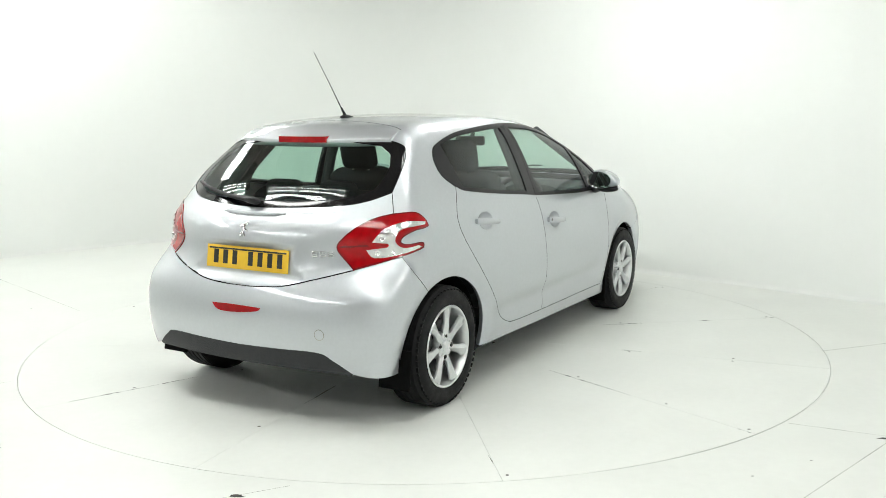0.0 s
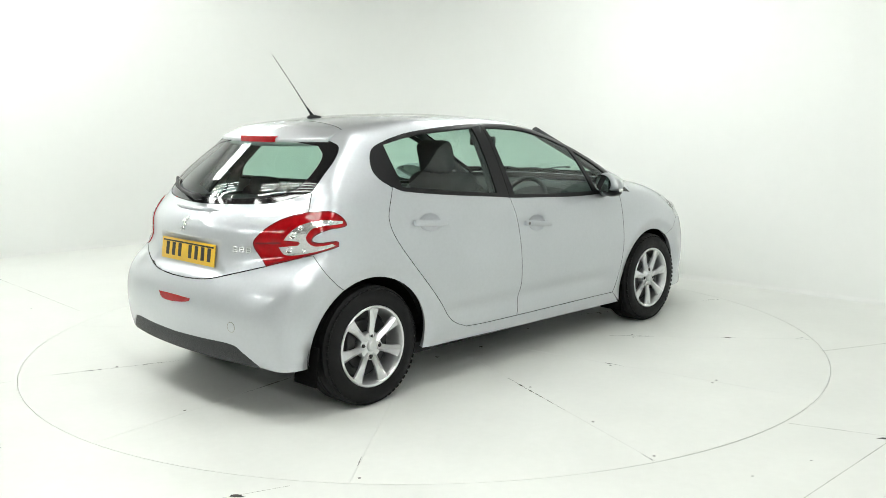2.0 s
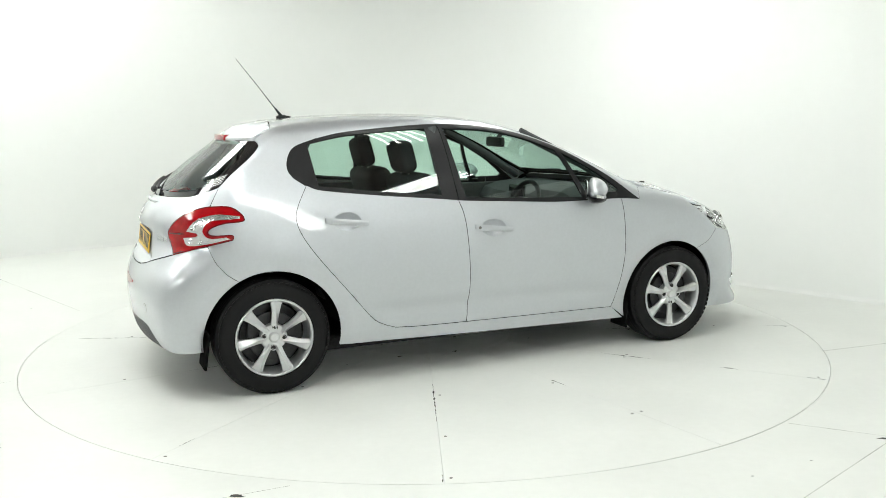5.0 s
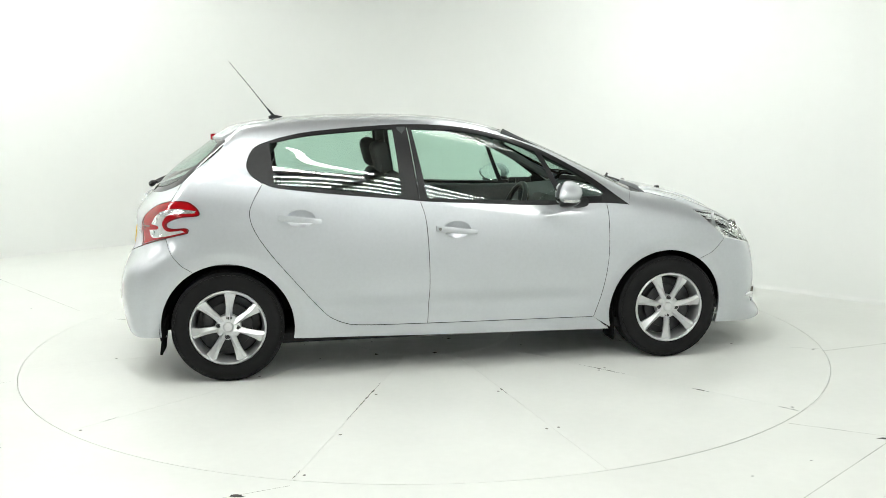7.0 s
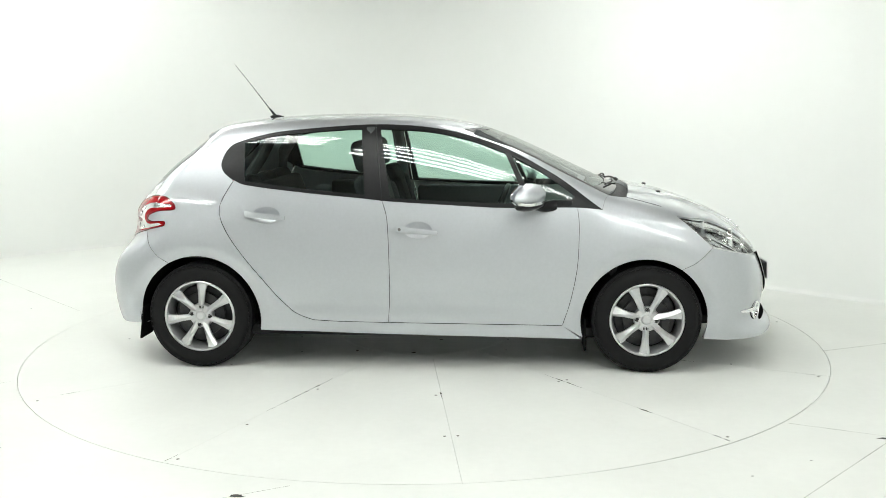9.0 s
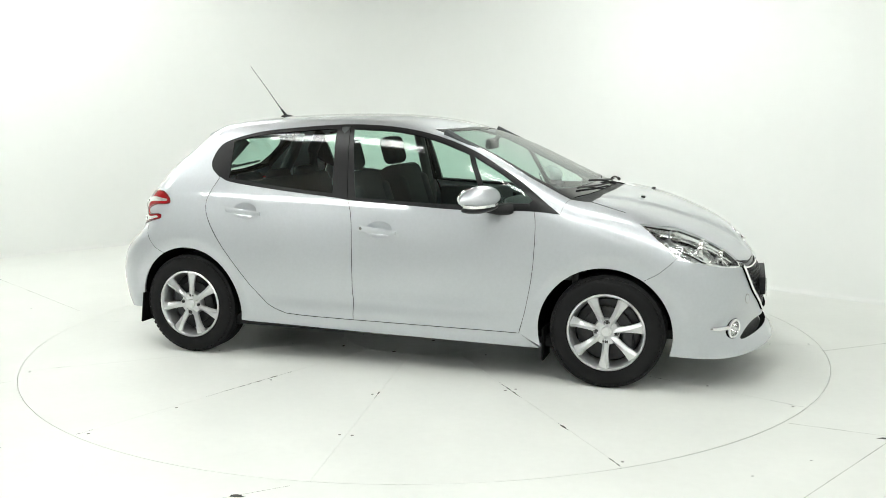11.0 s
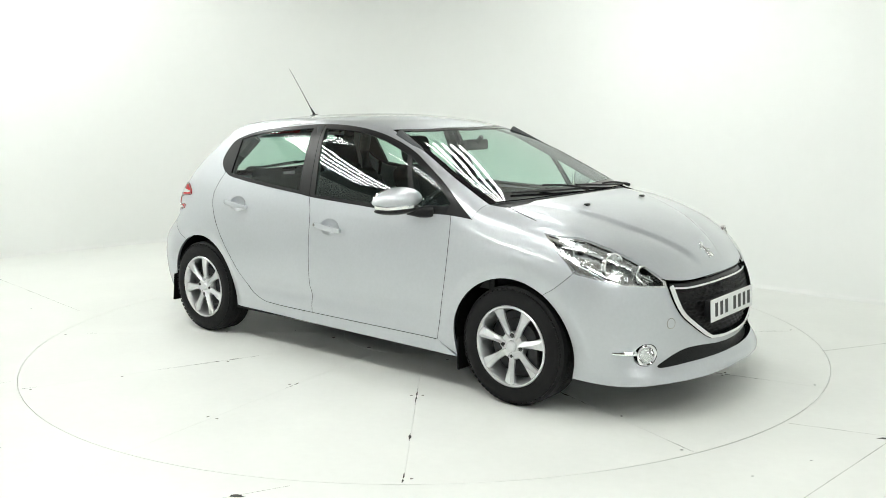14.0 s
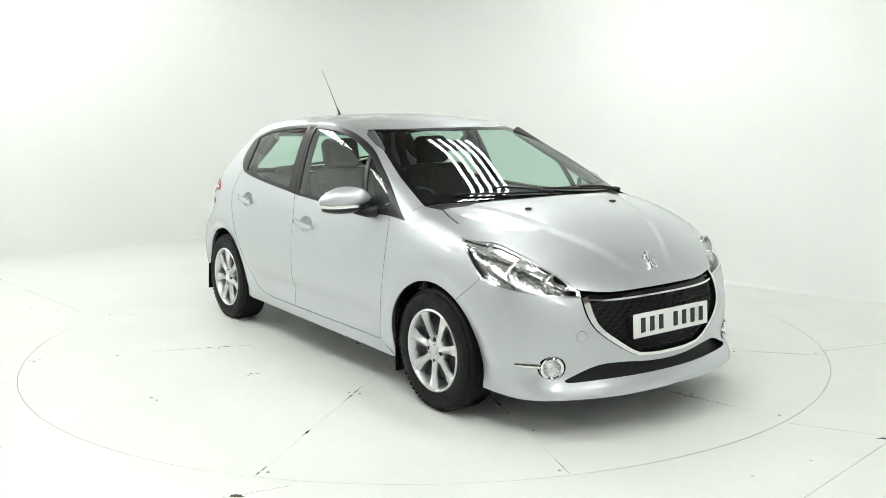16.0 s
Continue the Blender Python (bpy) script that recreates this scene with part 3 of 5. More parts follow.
screen_low = on("top", (2.325, -0.70), (2.385, -0.48), (2.42, -0.22), (2.428, 0.0))
bonnet_back = on("top", (2.43, -0.66), (2.462, -0.45), (2.487, -0.22), (2.495, 0.0))
bonnet_side = on("top", (2.43, -0.66), (2.53, -0.69), (2.62, -0.702))
lamp_top = on("front", (43.4, 0.876), (39.2, 0.862), (34.6, 0.853), (28.6, 0.797), (23.2, 0.722), (19.3, 0.654))
lamp_rear = on("front", (43.4, 0.876), (41.4, 0.80), (39.6, 0.736), (38.9, 0.703))
lamp_low = on("front", (38.9, 0.703), (33.0, 0.670), (26.8, 0.642), (19.4, 0.624))
lamp_end = straight("front", (19.3, 0.654), (19.4, 0.624), n=3)
bonnet_front = on("front", (19.3, 0.654), (12.9, 0.637), (4.4, 0.637), (0.0, 0.637))
bumper_fender = straight("front", (38.9, 0.703), tuple(flat("front", arc(2.525, 0.292, 0.352, 56.0, 50.0, 1))[0]))
arch_f_fore = arc(2.525, 0.292, 0.352, 56.0, -12.0)
arch_f_back = arc(2.525, 0.292, 0.352, 56.0, 196.0, 40)
rear_roof_edge = on("rear", (0.0, 1.342), (20.0, 1.337), (34.4, 1.319))
spoiler_seam = on("top", (0.15, 0.0), (0.145, -0.2), (0.09, -0.49))
tail_in = on("rear", (26.4, 0.738), (22.8, 0.83), (24.3, 0.888), (28.0, 0.944), (31.6, 0.973), (34.9, 0.987))
tail_out = on("rear", (34.9, 0.987), (39.7, 0.989), (42.2, 0.957), (43.2, 0.922), (42.3, 0.911), (39.5, 0.905), (36.9, 0.882), (36.4, 0.858), (38.0, 0.848), (41.2, 0.850), (41.6, 0.828), (40.7, 0.817), (34.1, 0.781))
tail_low = straight("rear", (34.1, 0.781), (26.4, 0.738))
hatch_gap = straight("rear", (34.9, 0.987), (34.7, 1.078))
glass_side_r = on("rear", (34.7, 1.078), (36.9, 1.158), (39.0, 1.233), (39.0, 1.288), (34.4, 1.319))
glass_low_r = on("rear", (34.7, 1.078), (28.8, 1.041), (22.0, 1.020), (8.0, 1.008), (0.0, 1.004))
hatch_low = on("rear", (26.4, 0.738), (18.5, 0.694), (11.0, 0.655), (4.0, 0.643), (0.0, 0.642))
bumper_quarter = straight("rear", (34.1, 0.781), (36.5, 0.79), tuple(flat("rear", arc(0.0, 0.295, 0.358, 118.5, 120.0, 1))[0]))
valance_top = on("rear", (26.7, 0.272), (22.8, 0.333), (19.5, 0.367), (10.0, 0.365), (0.0, 0.361))
arch_r_fore = arc(0.0, 0.295, 0.358, 118.5, -11.0, 36)
arch_r_back = arc(0.0, 0.295, 0.358, 118.5, 187.0)

def line3(a, b, n=10, kind="top"):
    """A plain line over the surface between two of its points."""
    f = flat(kind, np.array([a, b]))
    return laid(kind, np.array([f[0] + (f[1] - f[0]) * k / n for k in range(n + 1)]))


panel("roof", car, "top", whole([(spoiler_seam, 0.0015), (line3(spoiler_seam[-1], DLO_TOP[0]), 0), (DLO_TOP, 0), (line3(DLO_TOP[-1], screen_side[-1]), 0.0006), (screen_side[::-1], 0), (screen_top[::-1], 0)]), SILVER, step=0.035)


def spoiler_mesh():
    """The roof runs on over the rear window and ends in a blunt lip."""
    ys = np.linspace(-0.488, 0.488, 45)
    rows = []
    for y in ys:
        x0 = np.interp(abs(y), spoiler_seam[:, 1][::-1] * -1 if spoiler_seam[0, 1] < spoiler_seam[-1, 1] else -spoiler_seam[:, 1], spoiler_seam[:, 0]) - 0.003
        tip = -0.098 + 0.40 * y * y
        x1 = min(tip + 0.075, x0 - 0.012)
        q = laid("top", [(x0 + (x1 - x0) * k / 5, y) for k in range(6)])
        sl = (laid("top", [(x1 + 0.01, y)])[0, 2] - q[-1, 2]) / 0.01
        zt = q[-1, 2] + (tip - x1) * sl * 0.9
        row = [tuple(p) for p in q] + [(x1 + (tip - x1) * k / 4, y, q[-1, 2] + (zt - q[-1, 2]) * k / 4) for k in (1, 2, 3)]
        row += [(tip + 0.004, y, zt - 0.0005), (tip, y, zt - 0.004), (tip - 0.001, y, zt - 0.009), (tip + 0.003, y, zt - 0.036), (tip + 0.007, y, zt - 0.041), (tip + 0.06, y, zt - 0.044)]
        rows.append(row)
    m = len(rows[0])
    verts = [v for r in rows for v in r]
    faces = [(i * m + k, i * m + k + 1, (i + 1) * m + k + 1, (i + 1) * m + k) for i in range(len(rows) - 1) for k in range(m - 1)]
    faces += [tuple(range(m)), tuple(range((len(rows) - 1) * m, len(rows) * m))[::-1]]
    me = mesh("spoiler", verts, faces, SILVER)
    me.set_sharp_from_angle(angle=radians(50))
    return me, rows


spoiler_me, spoiler_rows = spoiler_mesh()
spoiler = hang("spoiler", spoiler_me, car)
quarter = panel("rear_quarter_panel", car, "rear", [(DLO_REAR, 0), (door_rear, 0.0018), (line3(door_rear[-1], laid("side", [(0.66, 0.218)])[0], kind="side"), 0), (straight("side", (0.66, 0.218), (0.352, 0.224)), 0), (arch_r_fore[::-1], 0), (bumper_quarter[::-1], 0.0009), (tail_out[::-1], 0.001), (hatch_gap, 0.002), (glass_side_r, 0.001), (line3(rear_roof_edge[-1], spoiler_seam[-1]), 0.001), (line3(spoiler_seam[-1], DLO_TOP[0]), 0)], SILVER, both=True, flange=0.03)
def scoop(x0, z0):
    """The hollow behind a door handle."""
    def press(p, n):
        r = ((p[:, 0] - x0 - 0.005) / 0.078) ** 2 + ((p[:, 2] - z0 - 0.002) / 0.047) ** 2
        return p - n * (0.024 * np.maximum(1 - r, 0) ** 0.85)[:, None]
    return press


rear_doors = panel("rear_door", car, "side", [(belt_rear, 0), pillar_gap, door_low_rear[::-1], door_rear[::-1]], SILVER, both=True, gap=0.0015, step=0.015, bulge=scoop(0.404, 0.885), dense=(0.409, 0.887))
front_doors = panel("front_door", car, "side", [(belt_front, 0), door_front, door_low_front[::-1], pillar_gap[::-1]], SILVER, both=True, gap=0.0015, step=0.015, bulge=scoop(1.264, 0.803), dense=(1.269, 0.805))
panel("sill", car, "side", [(door_low_rear, 0.002), (door_low_front, 0.002), (line3(door_front[-1], laid("side", [(2.178, 0.186)])[0], kind="side"), 0), (straight("side", (2.178, 0.186), (1.13, 0.205), (0.66, 0.218)), 0), (line3(laid("side", [(0.66, 0.218)])[0], door_low_rear[0], kind="side"), 0)], SILVER, both=True, flange=0.05)
panel("front_fender", car, "front", [(belt_tip, 0), (line3(DLO_TOP[-1], screen_side[-1]), 0.0006), (line3(screen_side[-1], bonnet_side[0]), 0.001), (bonnet_side, 0.002), (line3(bonnet_side[-1], lamp_rear[0], 3), 0), (lamp_rear, 0), (bumper_fender, 0.0009), (arch_f_back, 0), (line3(arch_f_back[-1], door_front[-1], kind="side"), 0), (door_front[::-1], 0.0018)], SILVER, both=True, flange=0.03)
panel("cowl", car, "top", whole([(screen_low[::-1], 0), (line3(screen_side[-1], bonnet_side[0]), 0.001), (bonnet_back, 0)]), BLACK_PLASTIC, label="black plastic scuttle grille", lift=-0.012, flange=0.03)
GRILLE = [straight("front", (0.0, 0.630), (4.4, 0.630), (12.9, 0.631), (18.4, 0.640)), on("front", (18.4, 0.640), (17.6, 0.55), (15.9, 0.485), (10.8, 0.397), (8.0, 0.362)), on("front", (8.0, 0.362), (4.0, 0.353), (0.0, 0.352))]
GRILLE_OUT = [on("front", (8.2, 0.346), (11.5, 0.385), (16.8, 0.476), (18.8, 0.55), (19.5, 0.624)), on("front", (0.0, 0.335), (4.0, 0.336), (8.2, 0.346))]
LOW_GRILLE = [on("front", (0.0, 0.303), (5.4, 0.308), (12.0, 0.322), (17.0, 0.316), (23.2, 0.264)), on("front", (23.2, 0.264), (22.0, 0.256), (14.0, 0.260), (0.0, 0.262))]
FOG = laid("front", [(25.5 + 2.5 * math.cos(a), 0.322 + 0.052 * math.sin(a)) for a in np.linspace(0, 2 * math.pi, 32, endpoint=False)])


def ring_of(half):
    return np.vstack([h if not isinstance(h, tuple) else h[0] for h in whole(half)])


bumper = panel("front_bumper", car, "front", whole([(on("front", (0.0, 0.197), (14.0, 0.187), (24.0, 0.186), (32.0, 0.176), (38.0, 0.185)), 0), (line3(laid("front", [(38.0, 0.185)])[0], arch_f_fore[-1], 4, "front"), 0), (arch_f_fore[::-1], 0), (bumper_fender[::-1], 0.0009), (lamp_low, 0), (line3(lamp_low[-1], GRILLE_OUT[0][-1], 3, "front"), 0), (GRILLE_OUT[0][::-1], 0.002), (GRILLE_OUT[1][::-1], 0.002)]), SILVER, step=0.028, flange=0.035, holes=[ring_of(LOW_GRILLE), FOG, mirrored(FOG)])
def plate_recess(p, n):
    """The tailgate is flat behind the number plate."""
    q = p.copy()
    deep = -0.531 - (0.762 - p[:, 2]) * 0.14
    w = step01(0.846, 0.834, p[:, 2]) * step01(0.655, 0.70, p[:, 2]) * step01(0.36, 0.33, np.abs(p[:, 1]))
    q[:, 0] += np.maximum(deep - p[:, 0], 0) * w
    return q


def bonnet_ridges(p, n):
    """A raised middle that narrows towards the badge."""
    w = np.interp(p[:, 0], [2.45, 2.9, 3.2, 3.26], [0.50, 0.33, 0.13, 0.10])
    rise = 0.011 * step01(1, -1, (np.abs(p[:, 1]) - w) / 0.035) * step01(3.25, 3.12, p[:, 0])
    return p + n * rise[:, None]


bonnet = panel("bonnet", car, "top", whole([(bonnet_back[::-1], 0), (bonnet_side, 0.002), (line3(bonnet_side[-1], lamp_top[0], 3), 0), (lamp_top, 0), (bonnet_front, 0.002)]), SILVER, step=0.016, bulge=bonnet_ridges, flange=0.025)
hatch = panel("tailgate", car, "rear", whole([(hatch_low[::-1], 0.0025), (tail_in, 0.001), (hatch_gap, 0.002), (glass_low_r, 0.001)]), SILVER, step=0.014, bulge=plate_recess)
panel("rear_bumper", car, "rear", whole([(valance_top[::-1], 0), (on("rear", (26.7, 0.272), (31.0, 0.252), (36.0, 0.252)), 0), (line3(laid("rear", [(36.0, 0.252)])[0], arch_r_back[-1], 3, "rear"), 0), (arch_r_back[::-1], 0), (bumper_quarter[::-1], 0.0009), (tail_low, 0.001), (hatch_low, 0.0025)]), SILVER, step=0.03, flange=0.03)
panel("rear_valance", car, "rear", whole([(on("rear", (0.0, 0.268), (14.0, 0.268), (22.0, 0.268), (26.2, 0.262)), 0), (line3(laid("rear", [(26.2, 0.262)])[0], valance_top[0], 3, "rear"), 0), (valance_top, 0.0)]), GREY_PLASTIC, label="dark grey plastic lower bumper valance", lift=-0.004, flange=0.05)

# windows
screen_ring = [(screen_top, 0.0), (screen_side, 0.0), (screen_low, 0.0)]
inner_screen = [on("top", (1.672, 0.0), (1.66, -0.09), (1.63, -0.31), (1.565, -0.495)), on("top", (1.565, -0.495), (1.80, -0.565), (2.06, -0.628), (2.25, -0.655)), on("top", (2.25, -0.655), (2.31, -0.46), (2.345, -0.22), (2.355, 0.0))]
windscreen = panel("windscreen", car, "top", whole(inner_screen), GLASS, label="clear green-tinted windscreen", lift=-0.003, flange=0)
panel("windscreen_border", car, "top", whole(screen_ring), GLOSS_BLACK, label="black windscreen edge band", lift=-0.002, holes=[ring_of(inner_screen)], step=0.02, flange=0.008)
inner_rear = [on("rear", (0.0, 1.312), (20.0, 1.308), (31.5, 1.292)), on("rear", (31.5, 1.292), (34.6, 1.24), (33.0, 1.158), (30.2, 1.09)), on("rear", (30.2, 1.09), (24.6, 1.06), (18.0, 1.045), (10.0, 1.038), (0.0, 1.036))]
rear_ring = [rear_roof_edge, glass_side_r[::-1], glass_low_r]
rear_window = panel("rear_window", car, "rear", whole(inner_rear), DARK_GLASS, label="dark tinted rear window", lift=-0.003, flange=0)
panel("rear_window_border", car, "rear", whole(rear_ring), GLOSS_BLACK, label="gloss black rear window edge band", lift=-0.002, holes=[ring_of(inner_rear)], step=0.02, flange=0.008)

GL_R = [on("side", (0.252, 1.288), (0.47, 1.329), (0.80, 1.355), (0.935, 1.360)), straight("side", (0.935, 1.360), (0.968, 0.998)), on("side", (0.968, 0.998), (0.63, 1.030), (0.275, 1.074)), straight("side", (0.275, 1.074), (0.252, 1.288))]
GL_F = [on("side", (1.043, 1.360), (1.319, 1.343), (1.546, 1.296), (1.752, 1.222)), straight("side", (1.752, 1.222), (1.875, 0.948)), on("side", (1.875, 0.948), (1.459, 0.961), (1.112, 0.980)), straight("side", (1.112, 0.980), (1.043, 1.360))]
GL_T = [on("side", (1.788, 1.207), (1.95, 1.118), (2.06, 1.043), (2.135, 0.985)), straight("side", (2.135, 0.985), (2.10, 0.955), (1.908, 0.955), (1.788, 1.207))]
i0 = int(np.argmin(np.abs(DLO_TOP[:, 0] - 1.0)))
split = straight("side", (DLO_TOP[i0, 0], DLO_TOP[i0, 2]), (1.067, 0.965))
panel("window_trim", rear_doors, "side", [(DLO_REAR[::-1], 0), (DLO_TOP[:i0 + 1], 0), (split, 0.0015), (belt_rear[::-1], 0)], SATIN_BLACK, label="satin black window surround", both=True, lift=0.002, step=0.02, holes=[np.vstack(GL_R)], gap=0.0)
panel("window_trim", front_doors, "side", [(split[::-1], 0.0015), (DLO_TOP[i0:], 0), (belt_tip[::-1], 0), (belt_front[::-1], 0)], SATIN_BLACK, label="satin black window surround", both=True, lift=0.002, step=0.02, holes=[np.vstack(GL_F), np.vstack(GL_T)], gap=0.0)
panel("window_pane", rear_doors, "side", GL_R, GLASS, label="green-tinted door window", both=True, lift=-0.003, flange=0, gap=-0.004)
panel("window_pane", front_doors, "side", GL_F, GLASS, label="green-tinted door window", both=True, lift=-0.003, flange=0, gap=-0.004)
panel("quarter_pane", front_doors, "side", GL_T, GLASS, label="small green-tinted fixed window", both=True, lift=-0.003, flange=0, gap=-0.004)
for ob in list(car.children_recursive):
    if ob.data and ob.data.materials[0] in (GLASS, DARK_GLASS):
        ob.visible_shadow = False


# ---- lamps ----
tails = panel("tail_light", car, "rear", [(tail_in, 0), (tail_out, 0), (tail_low, 0)], RED_LENS, label="red tail light with clear hook-shaped insert", both=True, lift=0.004, step=0.02, flange=0.03, gap=0.0)
CLAW = [on("rear", (42.3, 0.940), (38.0, 0.950), (34.3, 0.934), (32.0, 0.907), (30.2, 0.862)), straight("rear", (30.2, 0.862), (33.4, 0.857), (33.8, 0.848), (33.3, 0.838), (29.0, 0.828), n=3), on("rear", (29.0, 0.828), (30.3, 0.794), (32.8, 0.791), (37.3, 0.808), (41.0, 0.829)), on("rear", (40.3, 0.838), (36.9, 0.832), (35.2, 0.858), (35.3, 0.890), (37.0, 0.919), (42.2, 0.928))]
panel("clear_insert", tails, "rear", CLAW, WHITE_LENS, label="clear white lamp insert", both=True, lift=0.0055, step=0.012, flange=0.004, gap=0.0)


def inset(kind, loop, d):
    """A closed line moved inwards over the surface."""
    sc = np.array(SCALE[kind])
    p, g = evened(flat(kind, np.vstack(loop)) * sc, np.zeros(len(np.vstack(loop))), 0.012)
    return laid(kind, shrunk(p, np.full(len(p), d)) / sc)


panel("dark_edge", tails, "rear", [tail_in, tail_out, tail_low], DARK_RED, both=True, lift=0.0052, step=0.012, flange=0.004, gap=0.0, holes=[inset("rear", [tail_in, tail_out, tail_low], 0.0055)])
panel("dark_band", tails, "rear", [straight("rear", (23.3, 0.838), (29.6, 0.845), (29.4, 0.852), (23.4, 0.846), (23.3, 0.838), n=6)], DARK_RED, both=True, lift=0.005, step=0.012, flange=0.003, gap=0.0)

lamp_loop = [lamp_rear[::-1], lamp_top, lamp_end, lamp_low[::-1]]
heads = [tagged(hang("headlight", panel_mesh("headlight", "front", [lamp_rear, lamp_low, lamp_end[::-1], lamp_top[::-1]], LAMP_SILVER, lift=-0.05, flange=0, step=0.02, flip_y=f, gap=-0.01), car), "clear headlight with chrome reflectors") for f in (False, True)]
panel("lens", heads, "front", [lamp_rear, lamp_low, lamp_end[::-1], lamp_top[::-1]], CLEAR, label="clear plastic lens", both=True, lift=0.001, flange=0, step=0.02, gap=0.0015)
GUIDE = [on("front", (42.8, 0.866), (38.8, 0.852), (34.2, 0.842), (28.2, 0.786), (24.0, 0.724)), on("front", (24.0, 0.724), (25.4, 0.722), (29.0, 0.758), (34.0, 0.805), (40.5, 0.838), (42.8, 0.866))]
panel("light_guide", heads, "front", GUIDE, WHITE_LENS, label="ribbed clear light guide", both=True, lift=-0.012, step=0.012, flange=0.025, gap=0.0)
panel("lamp_rim", heads, "front", [lamp_rear, lamp_low, lamp_end[::-1], lamp_top[::-1]], LAMP_SILVER, label="bright lamp rim", both=True, lift=-0.006, step=0.012, flange=0.045, gap=0.001, holes=[laid("front", [(42.4, 0.868), (39.0, 0.853), (33.9, 0.838), (28.2, 0.784), (23.2, 0.716), (20.2, 0.652), (20.3, 0.636), (26.8, 0.652), (33.0, 0.680), (38.3, 0.713), (39.2, 0.74), (41.0, 0.80)])])


def bowl(parent, c, r, depth, way, mat, flip, name="reflector", label=""):
    """A round reflector that opens along way."""
    bm = bmesh.new()
    lathe(bm, [(r, 0.0), (r * 0.97, -0.006)] + [(r * math.cos(radians(a)), -depth * math.sin(radians(a))) for a in range(15, 91, 15)], 28, "z")
    c, way = Vector(c), Vector(way)
    if flip:
        c.y, way.y = -c.y, -way.y
    m = way.to_track_quat("Z", "Y").to_matrix().to_4x4()
    m.translation = c
    return part(name, bm, mat, parent, label, m=m)


for i, h in enumerate(heads):
    p1 = laid("front", [(30.0, 0.725)])[0]
    p2 = laid("front", [(24.0, 0.678)])[0]
    p3 = laid("front", [(36.0, 0.80)])[0]
    bowl(h, p1 - (0.03, -0.015, 0), 0.06, 0.05, (0.95, -0.22, 0.12), LAMP_SILVER, i)
    bowl(h, p2 - (0.028, -0.012, 0), 0.042, 0.04, (0.95, -0.2, 0.12), LAMP_SILVER, i)
    bowl(h, p3 - (0.03, -0.03, 0), 0.045, 0.035, (0.85, -0.4, 0.2), ALLOY, i)
    for a, b in (((31.5, 0.79), (22.0, 0.665)), ((37.5, 0.76), (30.0, 0.66)), ((40.0, 0.83), (31.0, 0.80)), ((34.0, 0.825), (29.0, 0.75)), ((26.5, 0.735), (24.5, 0.65))):
        bm = bmesh.new()
        l = laid("front", spline([a, b], 8))
        l = l - slope(l) * 0.025
        tube(bm, [tuple(q * (1, -1 if i else 1, 1)) for q in l], 0.007, 6)
        part("bezel_bar", bm, LAMP_SILVER, h)
    for p, r in ((p1, 0.064), (p2, 0.046)):
        bm = bmesh.new()
        lathe(bm, [(r - 0.004, 0.002), (r, 0.006), (r + 0.006, 0.004), (r + 0.008, -0.012)], 30, "z")
        m = Vector((0.95, 0.22 if i else -0.22, 0.12)).to_track_quat("Z", "Y").to_matrix().to_4x4()
        m.translation = Vector((p[0] - 0.029, (p[1] + 0.014) * (-1 if i else 1), p[2]))
        part("bowl_ring", bm, LAMP_SILVER, h, m=m)
    for p in (p1, p2):
        bm = bmesh.new()
        lathe(bm, [(0.0, 0.012), (0.008, 0.010), (0.011, 0.0), (0.011, -0.03)], 14, "z")
        m = Vector((0.95, 0.22 if i else -0.22, 0.12)).to_track_quat("Z", "Y").to_matrix().to_4x4()
        m.translation = Vector((p[0] - 0.045, (p[1] + 0.018) * (-1 if i else 1), p[2]))
        part("bulb", bm, STEEL, h, m=m)

for i, tl in enumerate(tails):
    for u, v, r in ((32.2, 0.884, 0.019), (33.8, 0.918, 0.014), (31.4, 0.814, 0.016), (34.6, 0.811, 0.011)):
        c = laid("rear", [(u, v)])
        n = slope(c)[0]
        bm = bmesh.new()
        lathe(bm, [(r, 0.0), (r * 0.86, 0.0028), (r * 0.7, 0.001), (r * 0.3, -0.001), (0.0, 0.002)], 22, "z")
        m = Vector((n[0], n[1] * (-1 if i else 1), n[2])).to_track_quat("Z", "Y").to_matrix().to_4x4()
        m.translation = Vector((c[0] + n * 0.0062) * (1, -1 if i else 1, 1))
        part("reflector", bm, CHROME, tl, "round chrome reflector", m=m)

# ---- front grille, fog lamps, badges, plates ----
grille = tagged(hang("grille", panel_mesh("grille", "front", whole(GRILLE), BLACK_PLASTIC, lift=-0.030, flange=0, gap=-0.01), car), "black mesh grille with wave bars in a chrome frame")
for z0 in np.arange(0.372, 0.612, 0.0185):
    zc = z0
    half = np.interp(zc, [0.356, 0.366, 0.400, 0.487, 0.55, 0.62], [5.0, 7.8, 10.5, 15.6, 17.2, 18.0]) - 0.2
    u = np.linspace(-half, half, max(8, int(half * 5)))
    ln = laid("front", np.stack([u, zc + 0.0042 * np.sin(u * 3.2 + (round(z0 / 0.0185) % 2) * math.pi)], 1))
    bm = bmesh.new()
    tube(bm, [tuple(q) for q in ln - slope(ln) * 0.011], 0.0045, 6)
    part("wave_bar", bm, SATIN_BLACK, grille)
frame_out = [GRILLE_OUT[1], GRILLE_OUT[0]]
frame_in = [straight("front", (19.5, 0.624), (18.2, 0.632), n=3), on("front", (18.2, 0.632), (17.5, 0.55), (15.8, 0.485), (10.7, 0.397), (7.9, 0.362)), on("front", (7.9, 0.362), (4.0, 0.353), (0.0, 0.352))]
panel("chrome_frame", grille, "front", whole([*frame_out, *frame_in]), CHROME, label="polished chrome surround", lift=0.009, step=0.012, flange=0.03, gap=0.001)
